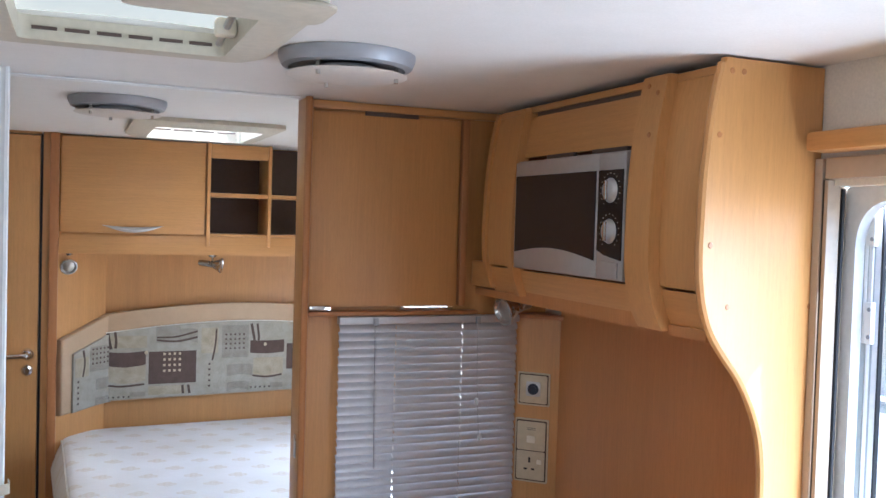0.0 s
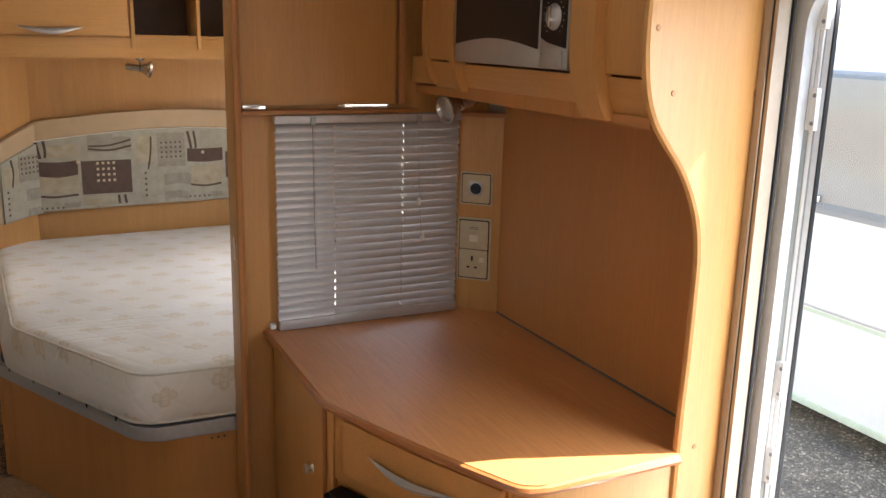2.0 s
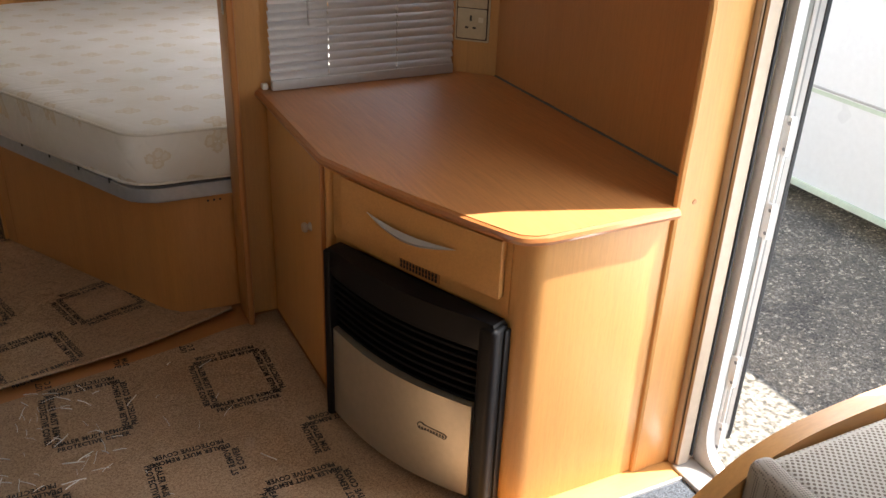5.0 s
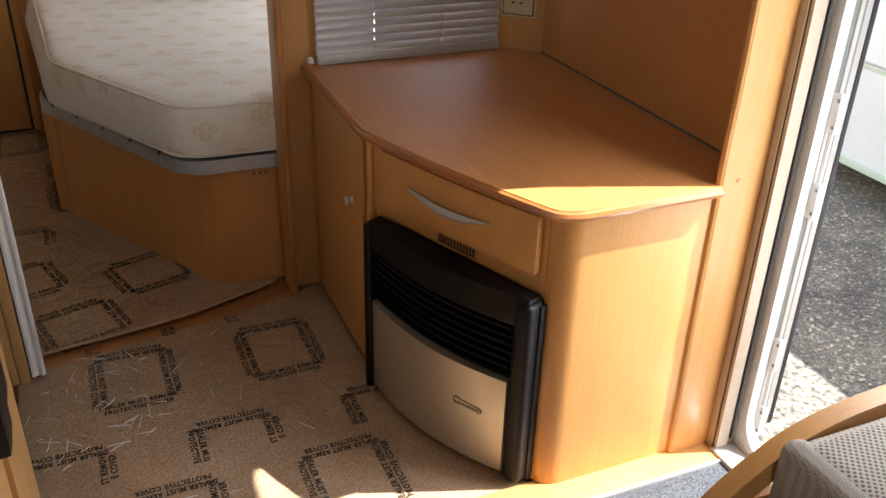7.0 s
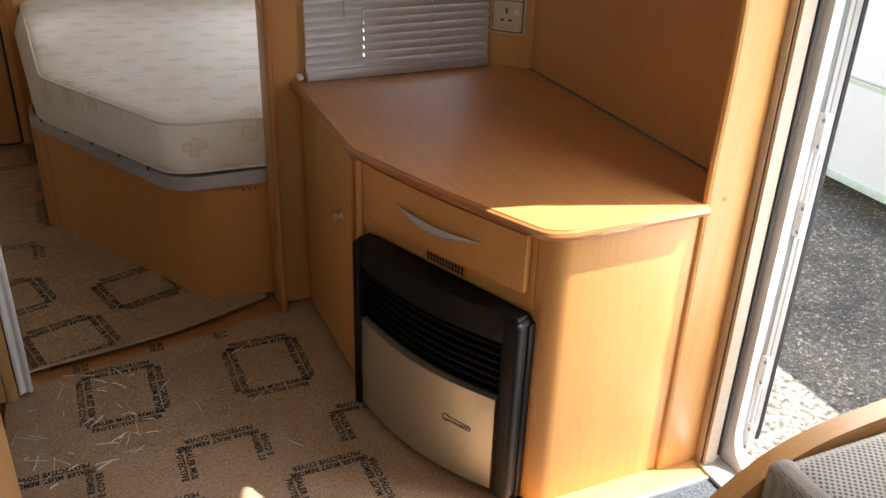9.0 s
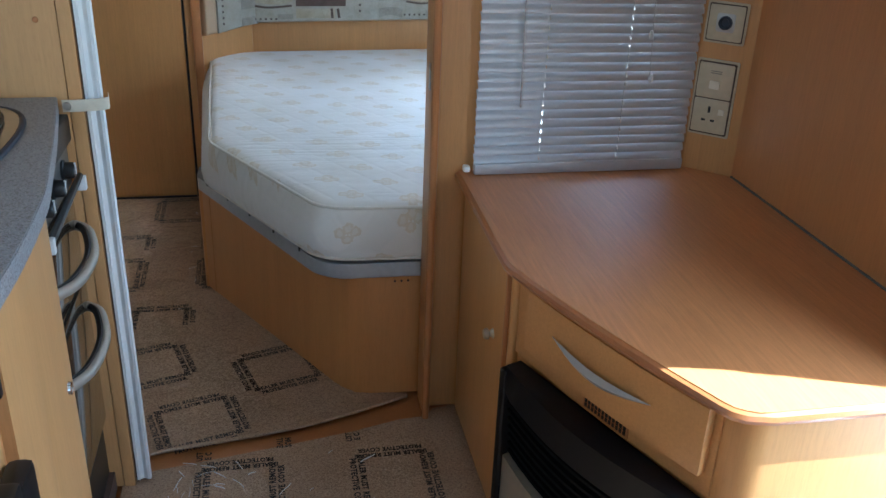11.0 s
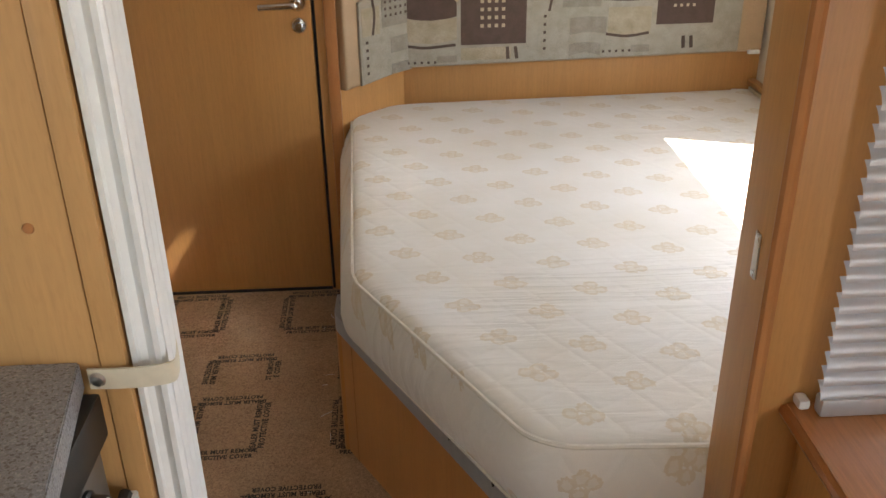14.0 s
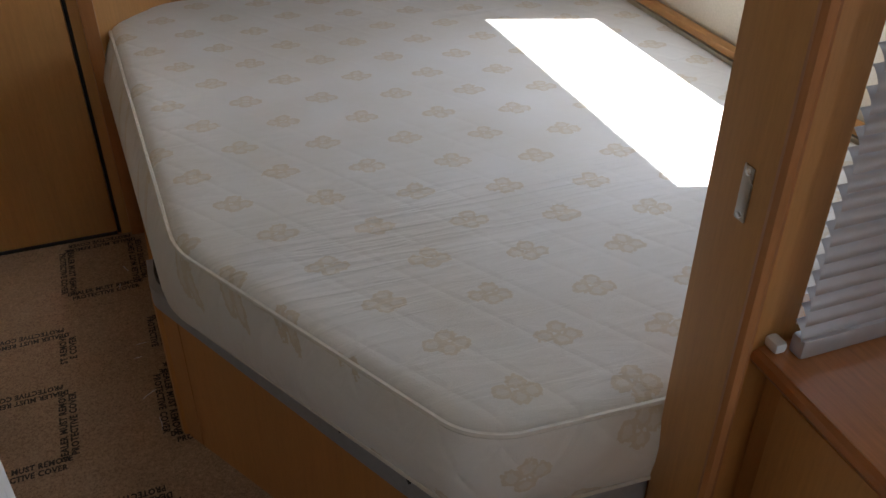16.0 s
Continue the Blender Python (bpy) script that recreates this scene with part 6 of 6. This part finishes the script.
for y in (2.085, 1.985, 1.885):
    control = part("control_knob", lathe(B(), [(0, 0.024), (0.013, 0.024), (0.016, 0.020), (0.017, 0.006), (0.021, 0.004), (0.021, 0)], Matrix.Translation((OX + 0.004, y, 0.850)) @ Matrix.Rotation(radians(90), 4, "Y"), 20), m_black, oven, "black control knob")
    part("pointer", cbox(OX + 0.026, OX + 0.0295, y - 0.002, y + 0.002, 0.842, 0.866, bevel=0.0008), m_alu, control)
bar = part("grill_bar", tube(B(), [(OX + 0.020, 1.835, 0.795), (OX + 0.020, 2.150, 0.815)], 0.0075, 8), m_black, oven, "black grip bar")
for y in (1.835, 2.148):
    part("end_cap", cbox(OX + 0.012, OX + 0.032, y - 0.008, y + 0.008, 0.785, 0.815, bevel=0.003), m_alu, bar, "steel end cap")
for z0, z1 in ((0.60, 0.785), (0.22, 0.585)):
    odoor = part("door", cbox(OX - 0.012, OX + 0.002, 1.785, 2.150, z0, z1, bevel=0.003), m_ovenglass, oven, "dark glass door")
    part("trim_strip", cbox(OX + 0.0022, OX + 0.006, 1.80, 1.90, z0 + 0.004, z1 - 0.004, bevel=0.001), m_alu, odoor)
for z in (0.715, 0.525):
    pts = curve_pts([(OX, 2.130, z), (OX + 0.030, 2.108, z - 0.006), (OX + 0.052, 2.03, z - 0.012), (OX + 0.056, 1.96, z - 0.014), (OX + 0.046, 1.87, z - 0.010), (OX + 0.017, 1.80, z), (OX, 1.785, z)], 6)
    hd = part("rail_handle", tube(B(), pts, 0.0105, 12), m_handle, oven, "bowed satin rail handle")
    part("inner_grip", tube(B(), [p - Vector((0.008, 0, -0.004)) for p in pts[3:-3]], 0.008, 8), m_black, hd)
part("plinth", cbox(-0.80, OX, 1.745, 2.162, 0.0, 0.05), m_inside, oven, "dark plinth")

# ---- lounge seat by the entrance ----
seat = thing("bench_seat", (1.05, 0.1, 0), "beech bench seat with a curved wooden arm and patterned cushions", "sofa")
arm = [(0.80, 0.44), (0.835, 0.479), (0.90, 0.527), (0.967, 0.561), (1.051, 0.582), (1.16, 0.592), (1.25, 0.594), (1.325, 0.594)]
bm = B()
up = [tuple(p)[:2] for p in curve_pts([(x, z, 0) for x, z in arm], 4)]
prism(bm, up + [(x + 0.012, z - 0.042) for x, z in up[::-1]], 0.0, 0.034, bevel=0.006)
bmesh.ops.transform(bm, matrix=Matrix(((1, 0, 0, 0), (0, 0, 1, 0.774), (0, 1, 0, 0), (0, 0, 0, 1))), verts=bm.verts)
part("arm", bm, m_wood_x, seat, "curved laminated beech arm")
part("side_panel", cbox(0.82, 1.325, 0.782, 0.80, 0.0, 0.46, bevel=0.004), m_wood, seat)
part("seat_box", cbox(0.70, 1.34, -1.4, 0.782, 0.0, 0.32, bevel=0.004), m_wood, seat)
part("seat_cushion", cbox(0.66, 1.33, -1.4, 0.765, 0.322, 0.45, bevel=0.03, seg=4), m_dotted, seat, "dotted pale seat cushion")
bolster = thing("bolster_cushion", (1.1, 0.66, 0.45), "pale dotted bolster cushion with grey woven ends", "cushion")
bm = cbox(0.925, 1.32, 0.50, 0.772, 0.455, 0.585, bevel=0.048, seg=6)
part("cover", bm, m_dotted, bolster)
part("band", cbox(0.917, 0.965, 0.497, 0.775, 0.452, 0.583, bevel=0.024, seg=5), m_weave, bolster, "grey woven end band")

# ---- outside: ground and the neighbouring caravan ----
bm = B()
s = 400
vs = [bm.verts.new((x, y, GROUND)) for x, y in ((-s, -s), (s, -s), (s, s), (-s, s))]
bm.faces.new(vs)
ground = whole("ground", bm, m_asphalt, "dark speckled asphalt of the sales yard", "ground", "structure")
bm = B()
random.seed(4)
ya = -8.0
right_edge = []
while ya < 10:
    right_edge.append((2.575 + random.uniform(-0.012, 0.012), ya))
    ya += 0.05
prism(bm, [(-6, -8), *right_edge, (-6, 10)], GROUND - 0.02, GROUND + 0.004)
whole("pavement", bm, m_concrete, "rough pale concrete strip beside the asphalt", "pavement", "structure")

van = thing("neighbour_caravan", (5.0, 1.5, GROUND), "white touring caravan parked alongside, pale green trim", "caravan")
VX, VT = 4.0, 1.57
bm = B()
prism(bm, rounded([(VX, -0.46), (VX + 2.2, -0.46), (VX + 2.2, VT), (VX, VT)], [0.03, 0.03, 0.12, 0.12], 5), -2.2, 6.2, bevel=0.05)
bmesh.ops.transform(bm, matrix=Matrix(((1, 0, 0, 0), (0, 0, 1, 0), (0, 1, 0, 0), (0, 0, 0, 1))), verts=bm.verts)
part("wall", bm, m_van, van, "white side panels")
part("skirt_trim", cbox(VX - 0.012, VX + 0.02, -2.1, 6.1, -0.475, -0.435, bevel=0.006), m_green, van, "pale green skirt trim")
part("stripe", cbox(VX - 0.004, VX + 0.01, -2.1, 6.1, 0.070, 0.092), m_green, van, "pale green stripe")
part("seam", cbox(VX - 0.006, VX + 0.01, -2.1, 6.1, 0.098, 0.112, bevel=0.003), m_silver, van)
for y0, y1 in ((1.7, 3.9), (-1.2, 0.6)):
    win = part("window", cbox(VX - 0.02, VX + 0.01, y0, y1, 0.63, 1.40, bevel=0.012), m_grey_rail, van, "grey framed window")
    part("curtain", cbox(VX - 0.023, VX - 0.0205, y0 + 0.04, y1 - 0.04, 0.70, 1.36), m_curtain, win, "beige curtain")
    pane = part("pane", cbox(VX - 0.034, VX - 0.028, y0 + 0.02, y1 - 0.02, 0.66, 1.38, bevel=0.002), m_clear, win, "acrylic pane")
    for y in (y0 + 0.5, y1 - 0.5):
        part("catch", cbox(VX - 0.06, VX - 0.034, y - 0.03, y + 0.03, 0.70, 0.735, bevel=0.008), m_chrome, win)
for y in (1.2, 2.1):
    wheel = part("wheel", lathe(B(), [(0, -0.09), (0.19, -0.09), (0.21, -0.10), (0.30, -0.09), (0.32, -0.05), (0.32, 0.05), (0, 0.06)], Matrix.Translation((VX + 0.14, y - 3.2, GROUND + 0.32)) @ Matrix.Rotation(radians(90), 4, "Y"), 28), m_rubber, van, "road wheel")

# crinkles standing up in the clear film, their glints painted as pale ridges
random.seed(11)
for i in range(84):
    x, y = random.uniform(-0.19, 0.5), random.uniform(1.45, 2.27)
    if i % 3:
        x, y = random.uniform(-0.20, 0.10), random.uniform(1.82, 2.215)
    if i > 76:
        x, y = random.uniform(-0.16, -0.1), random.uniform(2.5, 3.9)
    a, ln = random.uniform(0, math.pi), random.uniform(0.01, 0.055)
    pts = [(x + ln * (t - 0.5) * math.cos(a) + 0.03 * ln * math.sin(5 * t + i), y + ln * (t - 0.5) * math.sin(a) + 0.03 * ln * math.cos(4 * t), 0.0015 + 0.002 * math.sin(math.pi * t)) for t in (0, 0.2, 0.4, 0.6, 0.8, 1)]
    part("film_crease", tube(B(), pts, random.uniform(0.0004, 0.0012), 5, squash=1.4), m_crease_glint, front_sheet if y < 2.28 else rear_sheet)
